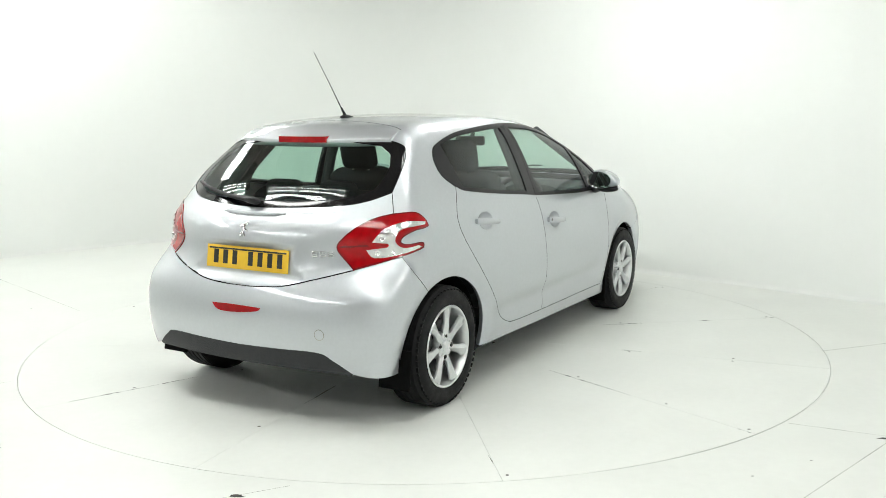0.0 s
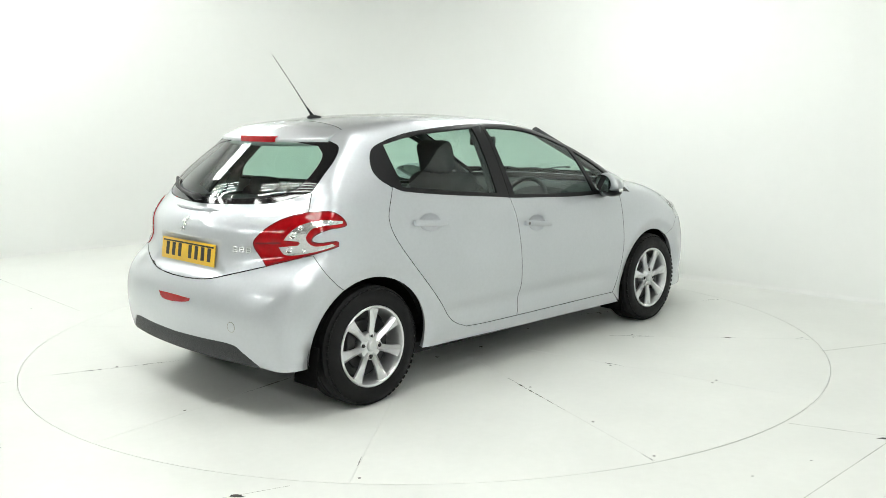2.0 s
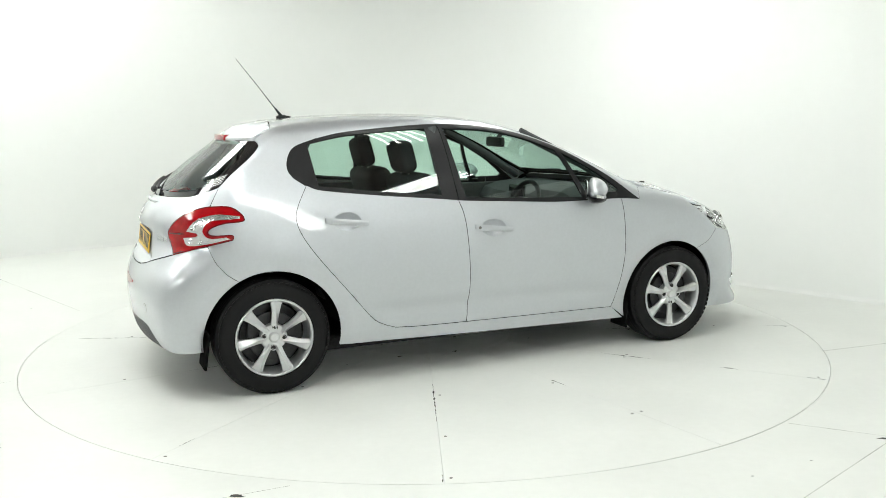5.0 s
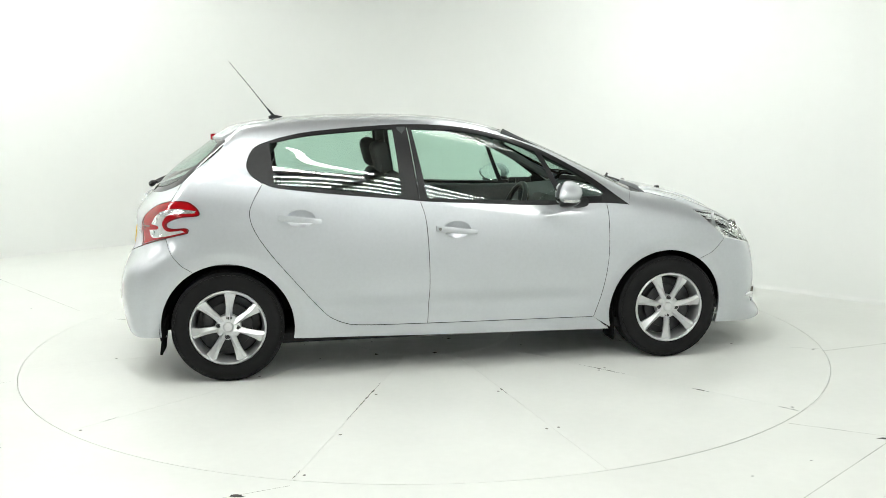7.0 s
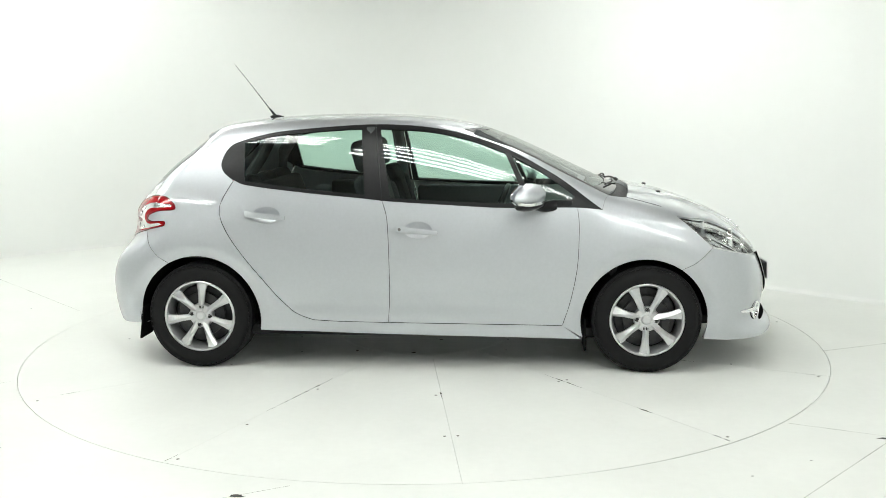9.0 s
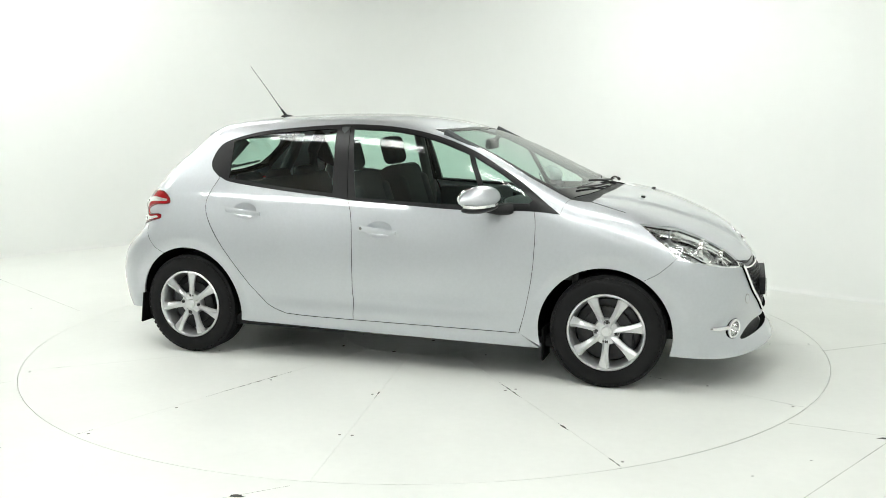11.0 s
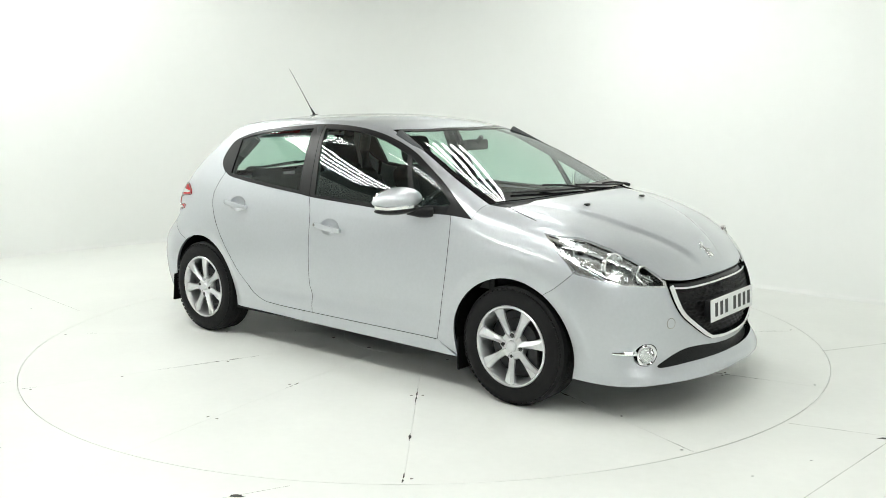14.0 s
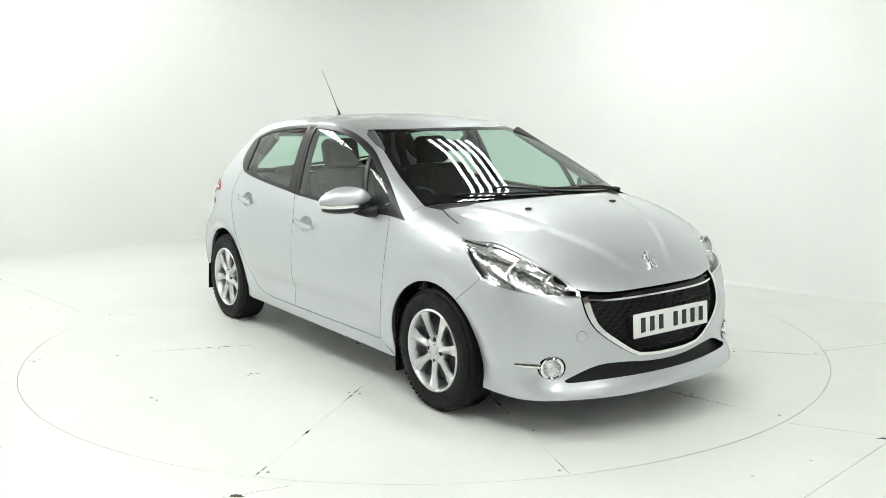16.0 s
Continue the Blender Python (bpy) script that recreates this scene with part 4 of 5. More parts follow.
panel("top_bar", grille, "front", whole([on("front", (0.0, 0.618), (12.9, 0.612), (18.0, 0.618)), straight("front", (18.0, 0.618), (18.4, 0.642), n=3), straight("front", (18.4, 0.642), (12.9, 0.629), (0.0, 0.630))]), GLOSS_BLACK, lift=-0.012, step=0.02, flange=0.02, gap=0.0)
panel("chrome_strip", grille, "front", whole([on("front", (0.0, 0.604), (12.9, 0.603), (17.8, 0.612)), straight("front", (17.8, 0.612), (17.9, 0.620), n=3), on("front", (17.9, 0.620), (12.9, 0.611), (0.0, 0.612))]), CHROME, label="thin polished chrome strip", lift=0.002, step=0.012, flange=0.02, gap=0.0)
panel("lower_grille", car, "front", whole([l for l in LOW_GRILLE]), BLACK_PLASTIC, label="black lower air intake", lift=-0.04, flange=0, gap=-0.01)
for s in (1, -1):
    fog = tagged(new("fog_light"), "round fog light with chrome bezel and bar")
    fog.parent = car
    c = laid("front", [(25.5, 0.322)])[0]
    n = slope(c[None])[0]
    m = Vector((n[0], n[1] * s, n[2])).to_track_quat("Z", "Y").to_matrix().to_4x4()
    m.translation = Vector((c[0] + n[0] * 0.007, (c[1] + n[1] * 0.007) * s, c[2] + n[2] * 0.007))
    bm = bmesh.new()
    lathe(bm, [(0.036, -0.012), (0.040, 0.004), (0.046, 0.008), (0.053, 0.004), (0.054, -0.03)], 36, "z")
    part("bezel", bm, CHROME, fog, m=m)
    bm = bmesh.new()
    lathe(bm, [(0.037, -0.006), (0.030, -0.03), (0.012, -0.045), (0.0, -0.046)], 30, "z")
    part("reflector", bm, LAMP_SILVER, fog, m=m)
    bm = bmesh.new()
    lathe(bm, [(0.0, 0.002), (0.03, -0.001), (0.037, -0.004)], 30, "z")
    ob = part("lens", bm, CLEAR, fog, m=m)
    bm = bmesh.new()
    l = laid("front", spline([(27.6, 0.335), (29.5, 0.336), (32.2, 0.339)], 5))
    l = l + slope(l) * 0.002
    tube(bm, [(q[0], q[1] * s, q[2]) for q in l], [0.013] * 4 + [0.012] * 4 + [0.009] * 2 + [0.005] * (len(l) - 10), 8)
    part("chrome_bar", bm, CHROME, fog)


def number_plate(place, mat, way, label, letter_z=0.079):
    """A plate 520 x 111 mm with plain bars for its characters."""
    pl = tagged(new("number_plate"), label)
    pl.parent = car
    pl.matrix_basis = place
    bm = bmesh.new()
    box(bm, (0, 0, 0), (0.004, 0.52, 0.111), 0.0015)
    part("backing", bm, mat, pl)
    w = 0.050
    y = -0.5 * (7 * w + 5 * 0.011 + 0.04)
    for k in range(7):
        bm = bmesh.new()
        box(bm, (0.003 * way, (y + w / 2) * way, 0), (0.0015, w * 0.60, letter_z * 0.86), 0.0)
        part("character_bar", bm, PLATE_BLACK, pl, angle=0)
        y += w + (0.051 if k == 2 else 0.011)
    return pl


number_plate(pose(-0.539, 0.0, 0.762, 0, 8, 0), YELLOW, -1, "yellow rear number plate with dark bars")
number_plate(pose(3.332, 0.0, 0.489, 0, -3, 0), PLATE_WHITE, 1, "white front number plate with dark bars")
for x, z in ((-0.53, 0.762),):
    bm = bmesh.new()
    box(bm, (-0.530, 0, 0.762), (0.012, 0.5, 0.09), 0.004)
    part("plate_holder", bm, GREY_PLASTIC, hatch)
bm = bmesh.new()
box(bm, (3.311, 0, 0.489), (0.035, 0.50, 0.095), 0.004)
part("plate_holder", bm, BLACK_PLASTIC, grille)


def badge(name, kind, u, v, shapes, parent, depth=0.006):
    """Small raised chrome shapes on the surface: boxes (across, up, width, height, turn)."""
    c = laid(kind, [(u, v)])[0]
    n = Vector(slope(c[None])[0])
    side = Vector((-n.y, n.x, 0)).normalized()
    up = n.cross(side).normalized()
    bm = bmesh.new()
    for a, b, w, h, turn in shapes:
        box(bm, (a, b, 0), (w, h, depth), min(w, h) * 0.25, Matrix.Rotation(radians(turn), 4, "Z"))
    m = Matrix((side, up, n)).transposed().to_4x4()
    m.translation = Vector(c) + n * 0.002
    return part(name, bm, CHROME, parent, "plain raised chrome badge", m=m)


LION = [(0, 0.002, 0.014, 0.05, -12), (0.012, 0.026, 0.022, 0.018, 20), (-0.014, 0.012, 0.03, 0.008, 30), (0.014, -0.006, 0.03, 0.008, -25), (-0.008, -0.03, 0.01, 0.026, -15), (0.012, -0.03, 0.01, 0.024, 30)]
badge("badge", "rear", -0.3, 0.908, LION, hatch)
badge("badge", "front", -0.5, 0.742, [(a * 1.3, b * 1.3, w * 1.35, h * 1.35, t) for a, b, w, h, t in LION], bonnet, 0.030)
badge("badge", "rear", 19.7, 0.807, [(dx + a, b, w, h, 0) for dx in (-0.04, 0, 0.04) for a, b, w, h in ((0, 0.011, 0.028, 0.004), (0, 0, 0.028, 0.004), (0, -0.011, 0.028, 0.004), (-0.012, 0, 0.004, 0.024), (0.012, 0, 0.004, 0.024))], hatch, 0.004)

# ---- rear details ----
bm = bmesh.new()
strip = []
for r in spoiler_rows[15:30]:
    x, y, z = r[10]
    strip.append([bm.verts.new(p) for p in ((x + 0.036, y, z + 0.018), (x - 0.008, y, z + 0.015), (x - 0.009, y, z - 0.015), (x + 0.006, y, z - 0.017))])
for p, q in zip(strip, strip[1:]):
    for k in range(4):
        bm.faces.new((p[k], p[(k + 1) % 4], q[(k + 1) % 4], q[k]))
bm.faces.new(strip[0]), bm.faces.new(strip[-1])
part("third_brake_light", bm, RED_LENS, spoiler, "red high brake light")
REFL = [on("rear", (-6.7, 0.55), (0.0, 0.553), (6.7, 0.55)), on("rear", (6.7, 0.55), (5.6, 0.532), (0.0, 0.517), (-4.6, 0.519), (-6.7, 0.55))]
panel("rear_fog_light", car, "rear", REFL, RED_LENS, label="narrow red rear fog light in the bumper", lift=0.003, step=0.012, flange=0.01, gap=0)
bm = bmesh.new()
lip = laid("rear", spline([(-9.5, 0.979), (0.0, 0.976), (9.5, 0.979)], 8))
tube(bm, [tuple(p) for p in lip + slope(lip) * 0.004], [0.004] * 2 + [0.011] * (len(lip) - 4) + [0.004] * 2, 10)
part("handle_lip", bm, SILVER, hatch)
bm = bmesh.new()
arm = laid("rear", spline([(2.0, 1.012), (-8.0, 1.03), (-20.0, 1.06)], 8))
nn = slope(arm)
tube(bm, [tuple(p) for p in arm + nn * np.linspace(0.03, 0.022, len(arm))[:, None]], [0.006, 0.017, 0.019, 0.016, 0.013] + [0.010] * (len(arm) - 5), 10)
wip = part("rear_wiper", bm, BLACK_PLASTIC, car, "black rear wiper arm with blade")
bm = bmesh.new()
bl = laid("rear", spline([(-1.0, 1.032), (-15.0, 1.05), (-30.0, 1.09)], 8))
tube(bm, [tuple(p) for p in bl + slope(bl) * 0.012], 0.008, 8)
part("blade", bm, BLACK_PLASTIC, wip)
for sx in (1, -1):
    c = laid("rear", [(20.2 * sx, 0.453)])[0]
    if sx == 1:
        bm = bmesh.new()
        lathe(bm, [(0.0, 0.0015), (0.022, 0.0015), (0.0235, 0.0)], 24, "z")
        m = Vector(slope(c[None])[0]).to_track_quat("Z", "Y").to_matrix().to_4x4()
        m.translation = Vector(c)
        cover = part("tow_cover", bm, SILVER, car, m=m)
        bm = bmesh.new()
        lathe(bm, [(0.0225, 0.0004), (0.0255, 0.0008), (0.0262, -0.001)], 30, "z")
        part("gap_ring", bm, SEAM, cover)
c = laid("front", [(20.0, 0.46)])[0]
bm = bmesh.new()
lathe(bm, [(0.0, 0.0012), (0.022, 0.0012), (0.0235, 0.0)], 24, "z")
m = Vector(slope(c[None])[0]).to_track_quat("Z", "Y").to_matrix().to_4x4()
m.translation = Vector(c)
cover = part("tow_cover", bm, SILVER, bumper, m=m)
bm = bmesh.new()
lathe(bm, [(0.0225, 0.0004), (0.0255, 0.0008), (0.0262, -0.001)], 30, "z")
part("gap_ring", bm, SEAM, cover)

# ---- aerial ----
aerial = tagged(new("aerial"), "thin black roof aerial on a rubber foot")
aerial.parent = car
bm = bmesh.new()
box(bm, (0.285, -0.005, 1.432), (0.085, 0.034, 0.022), 0.009)
v = [q for q in bm.verts if q.co.z > 1.436]
bmesh.ops.scale(bm, vec=(0.55, 0.6, 1), space=Matrix.Translation((-0.265, 0.005, 0)), verts=v)
tube(bm, [(0.275, -0.005, 1.436), (0.238, -0.005, 1.482)], [0.009, 0.005], 10)
part("foot", bm, BLACK_PLASTIC, aerial)
bm = bmesh.new()
tube(bm, [(0.240, -0.005, 1.478), (0.135, -0.004, 1.618), (0.022, -0.003, 1.762)], [0.0032, 0.0021, 0.0015], 8)
part("rod", bm, DARK_METAL, aerial)


# ---- wheels ----
def build_wheel(m):
    """Outer face towards -y."""
    w = tagged(new("wheel"), "seven-spoke silver alloy wheel with black tyre")
    w.parent = car
    bm = bmesh.new()
    R, W = 0.304, 0.0925
    prof = [(0.203, -W + 0.012), (0.212, -W + 0.002), (0.235, -W - 0.002), (0.262, -W - 0.001), (0.283, -W + 0.008), (0.296, -W + 0.022)]
    for y0 in (-0.066, -0.038, -0.006, 0.026, 0.058):
        prof += [(R - 0.001 * abs(y0) * 30, y0), (R, y0 + 0.024), (R - 0.007, y0 + 0.0245), (R - 0.007, y0 + 0.0275)]
    prof += [(0.296, W - 0.006), (0.27, W), (0.23, W), (0.2, W - 0.01)]
    lathe(bm, prof, 72)
    for k in range(60):
        a = 2 * math.pi * k / 60
        for s in (-1, 1):
            box(bm, (0.2865 * math.cos(a + 0.05 * s), s * 0.079, 0.2865 * math.sin(a + 0.05 * s)), (0.007, 0.020, 0.020), 0, Matrix.Rotation(-a, 4, "Y"))
    part("tyre", bm, RUBBER, w, "black rubber tyre")
    bm = bmesh.new()
    lathe(bm, [(0.206, -0.082), (0.207, -0.088), (0.203, -0.092), (0.196, -0.090), (0.190, -0.080), (0.182, -0.05), (0.176, 0.0), (0.182, 0.07), (0.204, 0.085)], 72)
    rim = part("rim", bm, ALLOY, w, "silver alloy rim")
    for k in range(7):
        bm = bmesh.new()
        a = 2 * math.pi * k / 7 + radians(87)
        secs = []
        for t in np.linspace(0, 1, 9):
            r = 0.040 + (0.193 - 0.040) * t
            half = 0.0135 + 0.007 * (1 - t) ** 2 + 0.0215 * t**2.2
            lean = -0.008 * t                      # the blades sweep to one side
            y = -0.070 - 0.016 * math.sin(t * math.pi * 0.5)
            ridge = half * (-0.45 + 0.9 * t)
            sec = [(-half, y + 0.018), (-half * 0.9, y + 0.008), (ridge, y - 0.009 * (1 - 0.7 * t)), (half * 0.9, y + 0.008), (half, y + 0.018), (half * 0.6, y + 0.03), (-half * 0.6, y + 0.03)]
            row = []
            for s, yy in sec:
                s = s + lean
                row.append(bm.verts.new((r * math.cos(a) - s * math.sin(a), yy, r * math.sin(a) + s * math.cos(a))))
            secs.append(row)
        for p, q in zip(secs, secs[1:]):
            for i in range(7):
                bm.faces.new((p[i], p[(i + 1) % 7], q[(i + 1) % 7], q[i]))
        bm.faces.new(secs[0]), bm.faces.new(secs[-1][::-1])
        part("spoke", bm, ALLOY, w, angle=25)
    bm = bmesh.new()
    lathe(bm, [(0.0, -0.080), (0.024, -0.080), (0.027, -0.077), (0.029, -0.070), (0.040, -0.072), (0.066, -0.068), (0.072, -0.055), (0.070, -0.03)], 40)
    part("hub", bm, ALLOY, w)
    bm = bmesh.new()
    lathe(bm, [(0.0, -0.0835), (0.020, -0.083), (0.0235, -0.079)], 30)
    part("centre_cap", bm, ALLOY, w)
    for k in range(4):
        a = radians(45 + 90 * k + 38)
        bm = bmesh.new()
        lathe(bm, [(0.0, -0.078), (0.008, -0.078), (0.010, -0.074), (0.010, -0.066)], 6)
        lathe(bm, [(0.0105, -0.0705), (0.0145, -0.0715), (0.0145, -0.06)], 16)
        bmesh.ops.translate(bm, vec=(0.052 * math.cos(a), 0, 0.052 * math.sin(a)), verts=bm.verts)
        part("bolt", bm, DARK_METAL, w)
        bm = bmesh.new()
        lathe(bm, [(0.0148, -0.066), (0.0152, -0.0735), (0.0185, -0.0725), (0.0195, -0.064)], 18)
        bmesh.ops.translate(bm, vec=(0.052 * math.cos(a), 0, 0.052 * math.sin(a)), verts=bm.verts)
        part("bolt_seat", bm, ALLOY, w)
    bm = bmesh.new()
    lathe(bm, [(0.05, -0.03), (0.128, -0.03), (0.13, -0.02), (0.128, -0.008), (0.05, -0.008)], 48)
    part("brake_disc", bm, DARK_METAL, w)
    # fills the rim, set close behind the spokes to block light in the openings
    bm = bmesh.new()
    lathe(bm, [(0.0, 0.0), (0.165, 0.0), (0.176, 0.012)], 40)
    part("back_plate", bm, DARK_METAL, w)
    bm = bmesh.new()
    box(bm, (-0.105, -0.022, 0.05), (0.055, 0.05, 0.10), 0.01)
    part("caliper", bm, DARK_METAL, w)
    w.matrix_basis = m
    return w


wheel = build_wheel(pose(0.0, -0.722, 0.302))
for x, y, ry, rz in ((2.538, -0.725, 177, 0), (0.0, 0.722, 40, 180), (2.538, 0.725, 15, 180)):
    copy_thing(wheel, pose(x, y, 0.302, 0, 0, rz) @ pose(0, 0, 0, 0, ry, 0))

# wheel housings and mud flaps
for cx in (0.0, 2.525):
    for s in (-1, 1):
        bm = bmesh.new()
        rows = []
        for a in np.linspace(6, 190, 30):
            r = 0.368
            rows.append([bm.verts.new((cx + r * math.cos(radians(a)), s * y, 0.295 + r * math.sin(radians(a)))) for y in (0.765, 0.70, 0.55, 0.50)])
        for p, q in zip(rows, rows[1:]):
            for i in range(3):
                bm.faces.new((p[i], p[i + 1], q[i + 1], q[i]))
        bm.faces.new([r[3] for r in rows])
        part("wheel_housing", bm, LINER_BLACK, car, "black plastic wheel arch liner")
for x, w in ((-0.345, 0.014), (2.20, 0.012)):
    for s in (-1, 1):
        bm = bmesh.new()
        box(bm, (x, s * 0.72, 0.26 if x < 0 else 0.21), (w, 0.17, 0.19 if x < 0 else 0.18), 0.005, Matrix.Rotation(radians(8 if x < 0 else 0), 4, "Y"))
        part("mud_flap", bm, LINER_BLACK, car, "black rubber mud flap")


# ---- door handles and mirrors ----
for doors, x0, z0 in ((rear_doors, 0.404, 0.885), (front_doors, 1.264, 0.803)):
    for d, s in zip(doors, (1, -1)):
        bm = bmesh.new()
        pts = laid("side", [(x0 + dx, z0 - 0.10 * dx) for dx in np.linspace(-0.115, 0.115, 13)])
        off = 0.013 + 0.025 * np.sin(np.linspace(0.12, math.pi - 0.25, 13)) ** 0.5
        rows = []
        for k, (p, o) in enumerate(zip(pts, off)):
            t = k / 12
            hz = 0.0175 * (1 - 0.35 * t**2) * (0.85 if k == 0 else 1)
            sec = [(o, hz * 0.55), (o - 0.003, hz), (o - 0.016, hz * 0.8), (o - 0.016, -hz * 0.8), (o - 0.003, -hz), (o, -hz * 0.55)]
            rows.append([bm.verts.new((p[0], (p[1] - a) * s, p[2] + b)) for a, b in sec])
        for p, q in zip(rows, rows[1:]):
            for i in range(6):
                bm.faces.new((p[i], p[(i + 1) % 6], q[(i + 1) % 6], q[i]))
        bm.faces.new(rows[0]), bm.faces.new(rows[-1])
        h = part("handle", bm, SILVER, d, "silver pull handle over a scooped recess")
        if x0 > 1:
            bm = bmesh.new()
            lathe(bm, [(0.0, 0.002), (0.008, 0.002), (0.009, 0.0)], 18, "z")
            m = Vector((0, -1 * s, 0)).to_track_quat("Z", "Y").to_matrix().to_4x4()
            m.translation = Vector((x0 - 0.095, (pts[1][1] - off[1] - 0.0005) * s, z0 + 0.009))
            part("lock", bm, STEEL, d, m=m)


def door_mirror(door, s):
    mir = tagged(new("door_mirror"), "silver door mirror with clear indicator strip")
    mir.parent = car
    place = Matrix.Diagonal((1, s, 1, 1)) @ pose(1.875, -0.90, 1.0, 0, 0, -30)

    def egg(bm, low, high, wide, z0, fore=0.085, aft=0.03):
        for v in bmesh.ops.create_uvsphere(bm, u_segments=36, v_segments=22, radius=1)["verts"]:
            x, y, z = v.co
            k = 1 - 0.22 * max(0, -y) ** 2
            v.co = (x * (fore if x > 0 else aft), y * wide, z0 + z * (high if z > 0 else low) * k + 0.008 * y)

    bm = bmesh.new()
    egg(bm, 0.05, 0.070, 0.138, -0.002)
    bmesh.ops.transform(bm, matrix=place, verts=bm.verts)
    part("shell", bm, SILVER, mir)
    bm = bmesh.new()
    rows = []
    for k in range(19):
        y = -0.128 + 0.20 * k / 18
        zz = -0.034 + 0.008 * y / 0.14 + 0.05 * max(0, -y / 0.14) ** 4 * 0.3
        xx = 0.0875 * math.sqrt(max(0.01, 1 - (y / 0.139) ** 2)) * 0.86
        rows.append([bm.verts.new((xx - 0.015, y, zz + 0.009)), bm.verts.new((xx + 0.003, y, zz + 0.007)), bm.verts.new((xx + 0.001, y, zz - 0.008)), bm.verts.new((xx - 0.016, y, zz - 0.009))])
    for p, q in zip(rows, rows[1:]):
        for i in range(4):
            bm.faces.new((p[i], p[(i + 1) % 4], q[(i + 1) % 4], q[i]))
    bm.faces.new(rows[0]), bm.faces.new(rows[-1])
    bmesh.ops.transform(bm, matrix=place, verts=bm.verts)
    part("indicator", bm, WHITE_LENS, mir, "clear indicator strip")
    bm = bmesh.new()
    egg(bm, 0.030, 0.03, 0.126, -0.047, 0.074, 0.032)
    bmesh.ops.transform(bm, matrix=place, verts=bm.verts)
    tube(bm, [(1.91, -0.86 * s, 0.945), (1.96, -0.815 * s, 0.935), (2.02, -0.775 * s, 0.938)], [0.024, 0.030, 0.034], 12)
    box(bm, (2.04, -0.777 * s, 0.945), (0.17, 0.03, 0.05), 0.012)
    part("foot", bm, SATIN_BLACK, mir)
    bm = bmesh.new()
    lathe(bm, [(0.0, 0.0), (0.09, 0.0), (0.096, 0.006)], 30, "z", sx=0.58, sz=1.25)
    bmesh.ops.transform(bm, matrix=place @ pose(-0.033, 0, 0.002, 0, -90, 0), verts=bm.verts)
    part("mirror_glass", bm, MIRROR, mir)


door_mirror(front_doors[0], 1)
door_mirror(front_doors[1], -1)

# ---- bonnet jets and wipers ----
for y in (-0.30, 0.30):
    c = laid("top", [(2.66, y)])[0]
    bm = bmesh.new()
    box(bm, (c[0], c[1], c[2] + 0.014), (0.024, 0.032, 0.014), 0.005)
    part("washer_jet", bm, BLACK_PLASTIC, bonnet)
for y0, y1, x0, x1 in ((0.06, -0.50, 2.452, 2.335), (0.63, 0.06, 2.40, 2.385)):
    bm = bmesh.new()
    l = laid("top", [(x0 + (x1 + 0.012 - x0) * k / 10, y0 + (y1 * 0.55 + y0 * 0.45 - y0) * k / 10) for k in range(11)])
    tube(bm, [tuple(q) for q in l + (0, 0, 1) * (0.012 + 0.016 * np.sin(np.linspace(0.3, 2.6, 11)))[:, None]], [0.011, 0.010] + [0.0055] * 9, 8)
    wp = part("windscreen_wiper", bm, BLACK_PLASTIC, car, "black wiper arm with blade")
    bm = bmesh.new()
    l = laid("top", spline([(x0 - 0.035, y0 - 0.02), ((x0 + x1) / 2 - 0.005, (y0 + y1) / 2), (x1 - 0.012, y1)], 8))
    tube(bm, [tuple(q) for q in l + slope(l) * 0.008], 0.0055, 8)
    part("blade", bm, BLACK_PLASTIC, wp)


# ---- underside and cabin ----
def slab(name, c, s, mat, parent=None, bevel=0.01, turn=None, label=""):
    bm = bmesh.new()
    box(bm, c, s, bevel, turn)
    return part(name, bm, mat, parent or car, label)


slab("floor_pan", (1.27, 0, 0.215), (2.1, 1.5, 0.06), CARPET, label="dark cabin floor")
slab("floor_pan", (-0.12, 0, 0.33), (0.75, 0.98, 0.10), CARPET)
slab("boot_floor", (-0.15, 0, 0.52), (0.70, 1.0, 0.03), CARPET)
slab("engine_tray", (2.75, 0, 0.24), (0.85, 0.98, 0.06), BLACK_PLASTIC)
slab("bulkhead", (2.36, 0, 0.58), (0.04, 1.45, 0.70), BLACK_PLASTIC)
for i, s in enumerate((-1, 1)):
    slab("door_lining", (1.62, s * 0.745, 0.62), (1.02, 0.05, 0.62), TRIM_GREY, front_doors[i], 0.02, label="dark grey door lining")
    slab("armrest", (1.50, s * 0.71, 0.70), (0.5, 0.07, 0.06), TRIM_GREY, front_doors[i], 0.02)
    slab("door_lining", (0.78, s * 0.735, 0.66), (0.60, 0.05, 0.62), TRIM_GREY, rear_doors[i], 0.02, label="dark grey door lining")
    slab("side_lining", (0.07, s * 0.655, 0.80), (0.42, 0.04, 0.36), TRIM_GREY, quarter[i], 0.015)
    bm = bmesh.new()
    tube(bm, [(1.02, s * 0.735, 0.95), (1.0, s * 0.66, 1.18), (0.985, s * 0.585, 1.36)], 0.035, 10)
    part("pillar_lining", bm, TRIM_GREY, car)
    bm = bmesh.new()
    tube(bm, [(2.24, s * 0.70, 0.98), (1.95, s * 0.63, 1.14), (1.58, s * 0.545, 1.33)], 0.028, 10)
    part("pillar_lining", bm, TRIM_GREY, car)
    bm = bmesh.new()
    tube(bm, [(0.14, s * 0.645, 1.03), (0.17, s * 0.585, 1.18), (0.26, s * 0.52, 1.30)], 0.042, 10)
    tube(bm, [(-0.08, s * 0.59, 1.02), (0.03, s * 0.54, 1.16), (0.12, s * 0.48, 1.30)], 0.04, 10)
    part("pillar_lining", bm, TRIM_GREY, car)
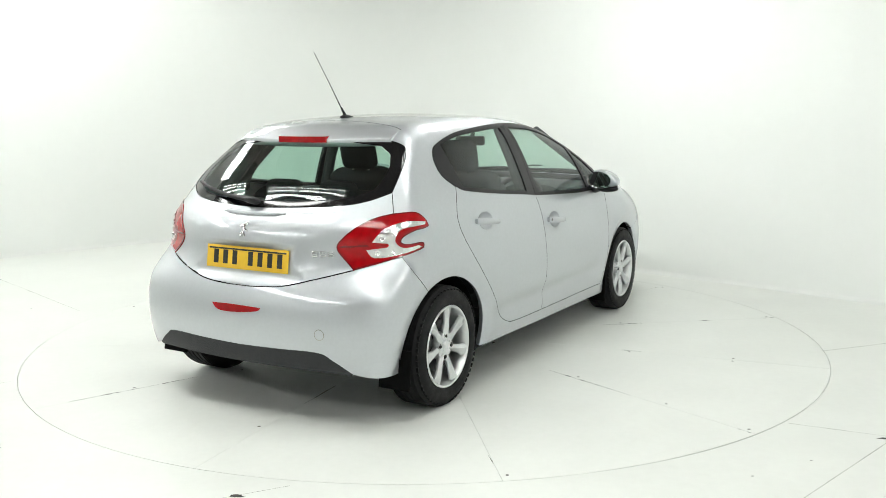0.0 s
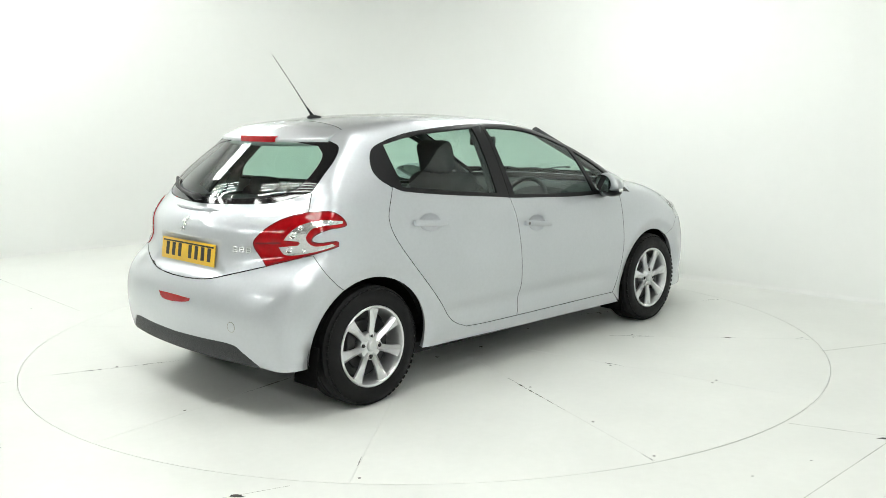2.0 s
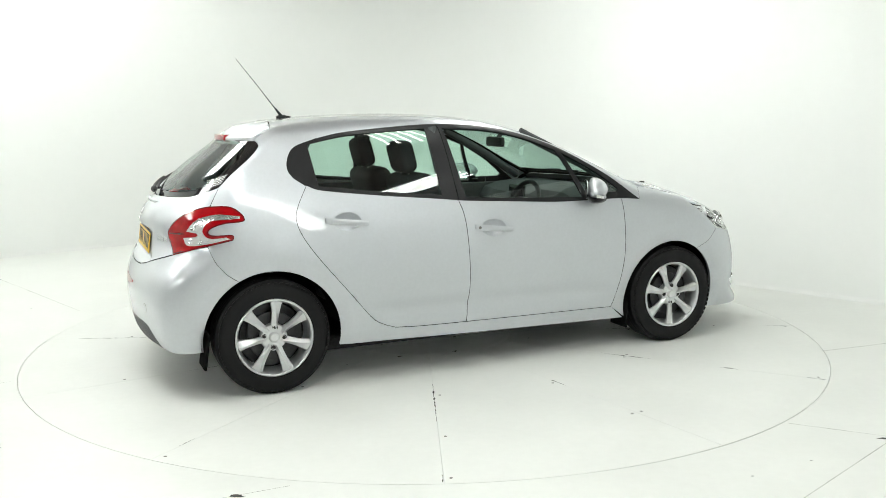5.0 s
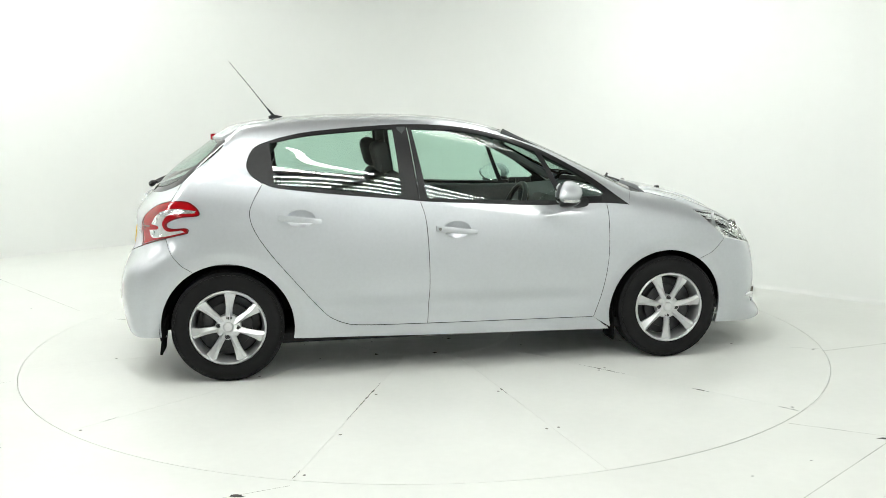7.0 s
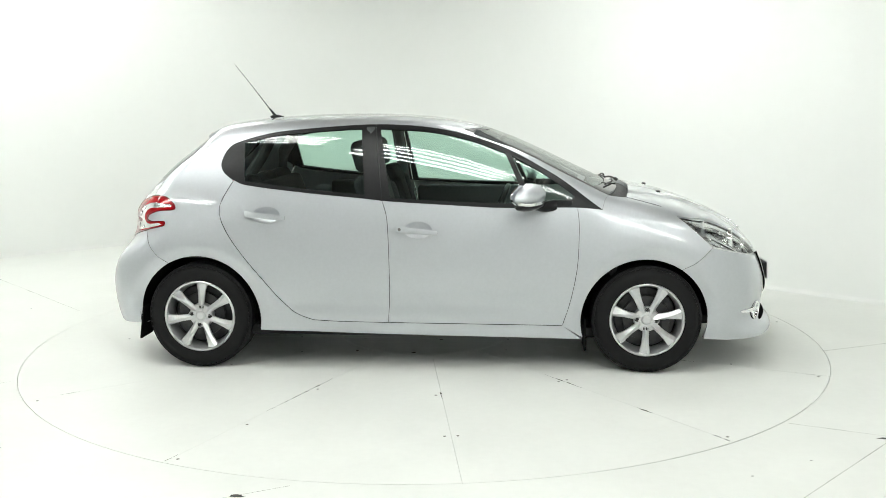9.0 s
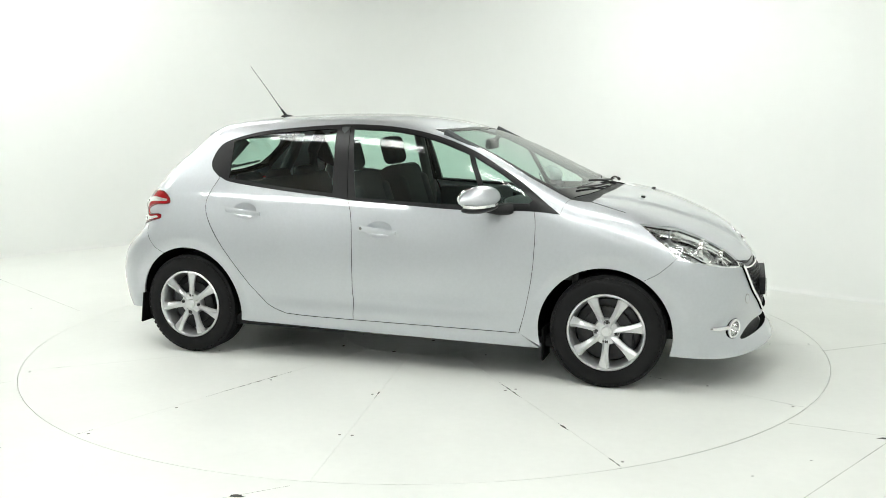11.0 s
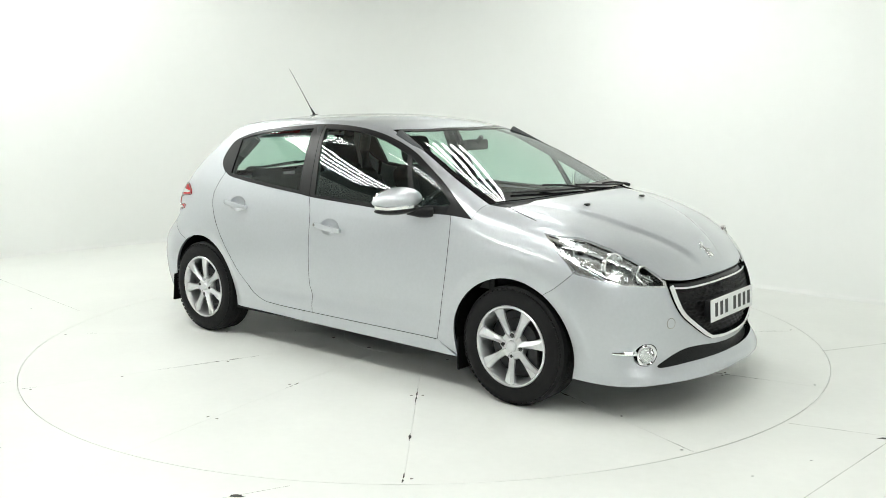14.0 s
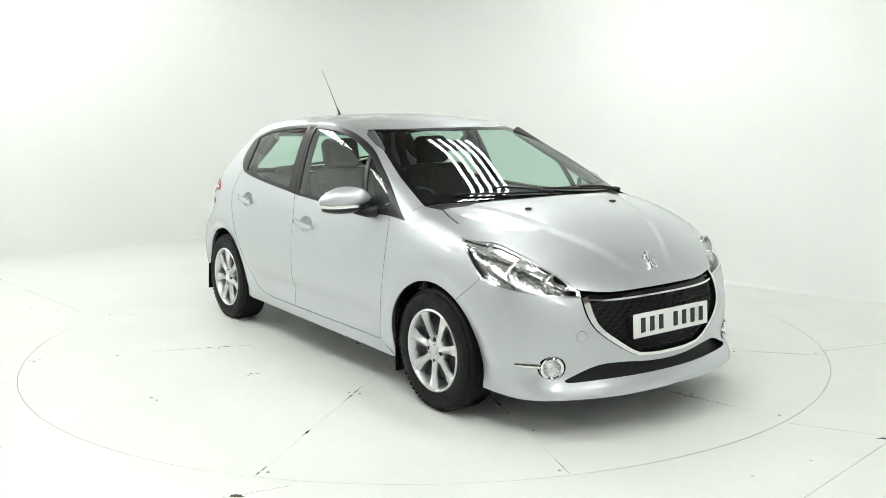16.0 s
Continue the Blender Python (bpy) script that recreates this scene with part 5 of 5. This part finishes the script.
panel("headlining", car, "top", whole([straight("top", (0.12, 0.0), (0.12, -0.52)), straight("top", (0.12, -0.52), (1.48, -0.54)), straight("top", (1.48, -0.54), (1.58, 0.0))]), LINING, label="mid grey roof lining", lift=-0.035, flange=0, gap=0.0)
slab("parcel_shelf", (-0.02, 0, 0.965), (0.50, 1.12, 0.02), TRIM_GREY, label="dark grey parcel shelf")


def seat_shape(name, c, s, mat, parent, turn=None, bevel=0.05):
    bm = bmesh.new()
    box(bm, c, s, bevel, turn, seg=4)
    return part(name, bm, mat, parent, angle=60)


def headrest(parent, x, y, z, tilt=-12, w=0.25):
    hr = seat_shape("headrest", (x, y, z), (0.10, w, 0.19), FABRIC, parent, Matrix.Rotation(radians(tilt), 4, "Y"), 0.045)
    for s in (-1, 1):
        bm = bmesh.new()
        tube(bm, [(x + 0.04, y + s * 0.06, z - 0.19), (x + 0.012, y + s * 0.06, z - 0.06)], 0.007, 8)
        part("post", bm, STEEL, parent)


for y in (-0.36, 0.36):
    st = tagged(new("front_seat"), "charcoal fabric front seat with headrest")
    st.parent = car
    seat_shape("cushion", (1.32, y, 0.50), (0.52, 0.50, 0.15), FABRIC, st)
    seat_shape("backrest", (1.02, y, 0.80), (0.16, 0.48, 0.62), FABRIC, st, Matrix.Rotation(radians(-17), 4, "Y"), 0.06)
    for s in (-1, 1):
        seat_shape("bolster", (1.055, y + s * 0.20, 0.78), (0.15, 0.10, 0.50), FABRIC, st, Matrix.Rotation(radians(-17), 4, "Y"), 0.04)
    headrest(st, 0.895, y, 1.195, -14)
    slab("rail", (1.3, y, 0.33), (0.5, 0.4, 0.16), BLACK_PLASTIC, st)
bench = tagged(new("rear_seat"), "charcoal fabric rear bench with three headrests")
bench.parent = car
seat_shape("cushion", (0.56, 0, 0.50), (0.50, 1.25, 0.15), FABRIC, bench)
seat_shape("backrest", (0.30, 0, 0.78), (0.14, 1.22, 0.52), FABRIC, bench, Matrix.Rotation(radians(-18), 4, "Y"), 0.05)
for y in (-0.38, 0.0, 0.38):
    headrest(bench, 0.21, y, 0.99, -14, 0.24)

# dashboard, wheel, mirror
dash = tagged(new("dashboard"), "dark soft dashboard with a hooded dial pod")
dash.parent = car
bm = bmesh.new()
prof = [(1.93, 0.55), (1.90, 0.70), (1.89, 0.84), (1.93, 0.905), (2.02, 0.935), (2.2, 0.945), (2.38, 0.955), (2.38, 0.55)]
rows = []
for k in range(21):
    y = -0.70 + 1.4 * k / 20
    pod = 0.05 * math.exp(-((y + 0.36) / 0.19) ** 4)
    rows.append([bm.verts.new((x - (0.02 if abs(y) > 0.45 else 0.05) * (i in (1, 2, 3)) + 0.10 * abs(y / 0.7) ** 3 * (i < 5) * 0.6, y, z + pod * (i in (3, 4)))) for i, (x, z) in enumerate(prof)])
for p, q in zip(rows, rows[1:]):
    for i in range(len(prof)):
        bm.faces.new((p[i], p[(i + 1) % len(prof)], q[(i + 1) % len(prof)], q[i]))
bm.faces.new(rows[0]), bm.faces.new(rows[-1])
part("fascia", bm, TRIM_GREY, dash)
slab("screen", (1.865, 0.0, 0.90), (0.02, 0.20, 0.13), GLOSS_BLACK, dash, 0.006)
slab("console", (1.62, 0, 0.52), (0.6, 0.20, 0.20), TRIM_GREY, dash, 0.03)
bm = bmesh.new()
tube(bm, [(1.42, 0, 0.6), (1.40, 0, 0.72)], [0.012, 0.022], 10)
part("gear_lever", bm, BLACK_PLASTIC, dash)
for y in (-0.62, 0.62, -0.12, 0.12):
    bm = bmesh.new()
    lathe(bm, [(0.0, 0.0), (0.03, 0.0), (0.04, 0.004), (0.042, -0.006)], 20, "z")
    part("air_vent", bm, SATIN_BLACK, dash, m=pose(1.872 if abs(y) < 0.3 else 1.93, y, 0.82, 0, -80, 0))
sw = tagged(new("steering_wheel"), "black leather steering wheel with silver spokes")
sw.parent = car
sw.matrix_basis = pose(1.70, -0.36, 0.86, 0, -66, 0)
bm = bmesh.new()
tube(bm, [(0.168 * math.cos(a), 0.178 * math.sin(a), 0) for a in np.linspace(0, 2 * math.pi, 41)], 0.016, 10)
part("rim", bm, SATIN_BLACK, sw)
bm = bmesh.new()
box(bm, (0, 0, -0.012), (0.13, 0.15, 0.05), 0.02)
part("airbag", bm, SATIN_BLACK, sw)
for a in (90, 270, 180):
    bm = bmesh.new()
    box(bm, (0.1 * math.cos(radians(a)), 0.11 * math.sin(radians(a)), -0.006), (0.13, 0.035, 0.015), 0.005, Matrix.Rotation(radians(a), 4, "Z"))
    part("spoke", bm, ALLOY, sw)
bm = bmesh.new()
tube(bm, [(0, 0, -0.03), (0, 0, -0.25)], 0.045, 12)
part("column", bm, BLACK_PLASTIC, sw)
rm = tagged(new("rear_view_mirror"), "black rear-view mirror on the windscreen")
rm.parent = car
slab("housing", (1.70, 0.0, 1.255), (0.035, 0.22, 0.065), BLACK_PLASTIC, rm, 0.014)
bm = bmesh.new()
tube(bm, [(1.71, 0, 1.27), (1.745, 0, 1.305)], 0.014, 8)
part("stalk", bm, BLACK_PLASTIC, rm)


# ---- what moves: the table turns and carries the car ----
def motions():
    spins, rides = [], []
    for k in range(33):
        t = k * 0.5
        a = TURN_START + TURN_RATE * t
        at = Matrix.Rotation(radians(a), 4, "Z") @ AXLE
        spins.append((t, pose(0, 0, 0, 0, 0, a)))
        rides.append((t, pose(at.x, at.y, 0, 0, 0, a)))
    walk(table, spins)
    walk(car, rides)


motions()
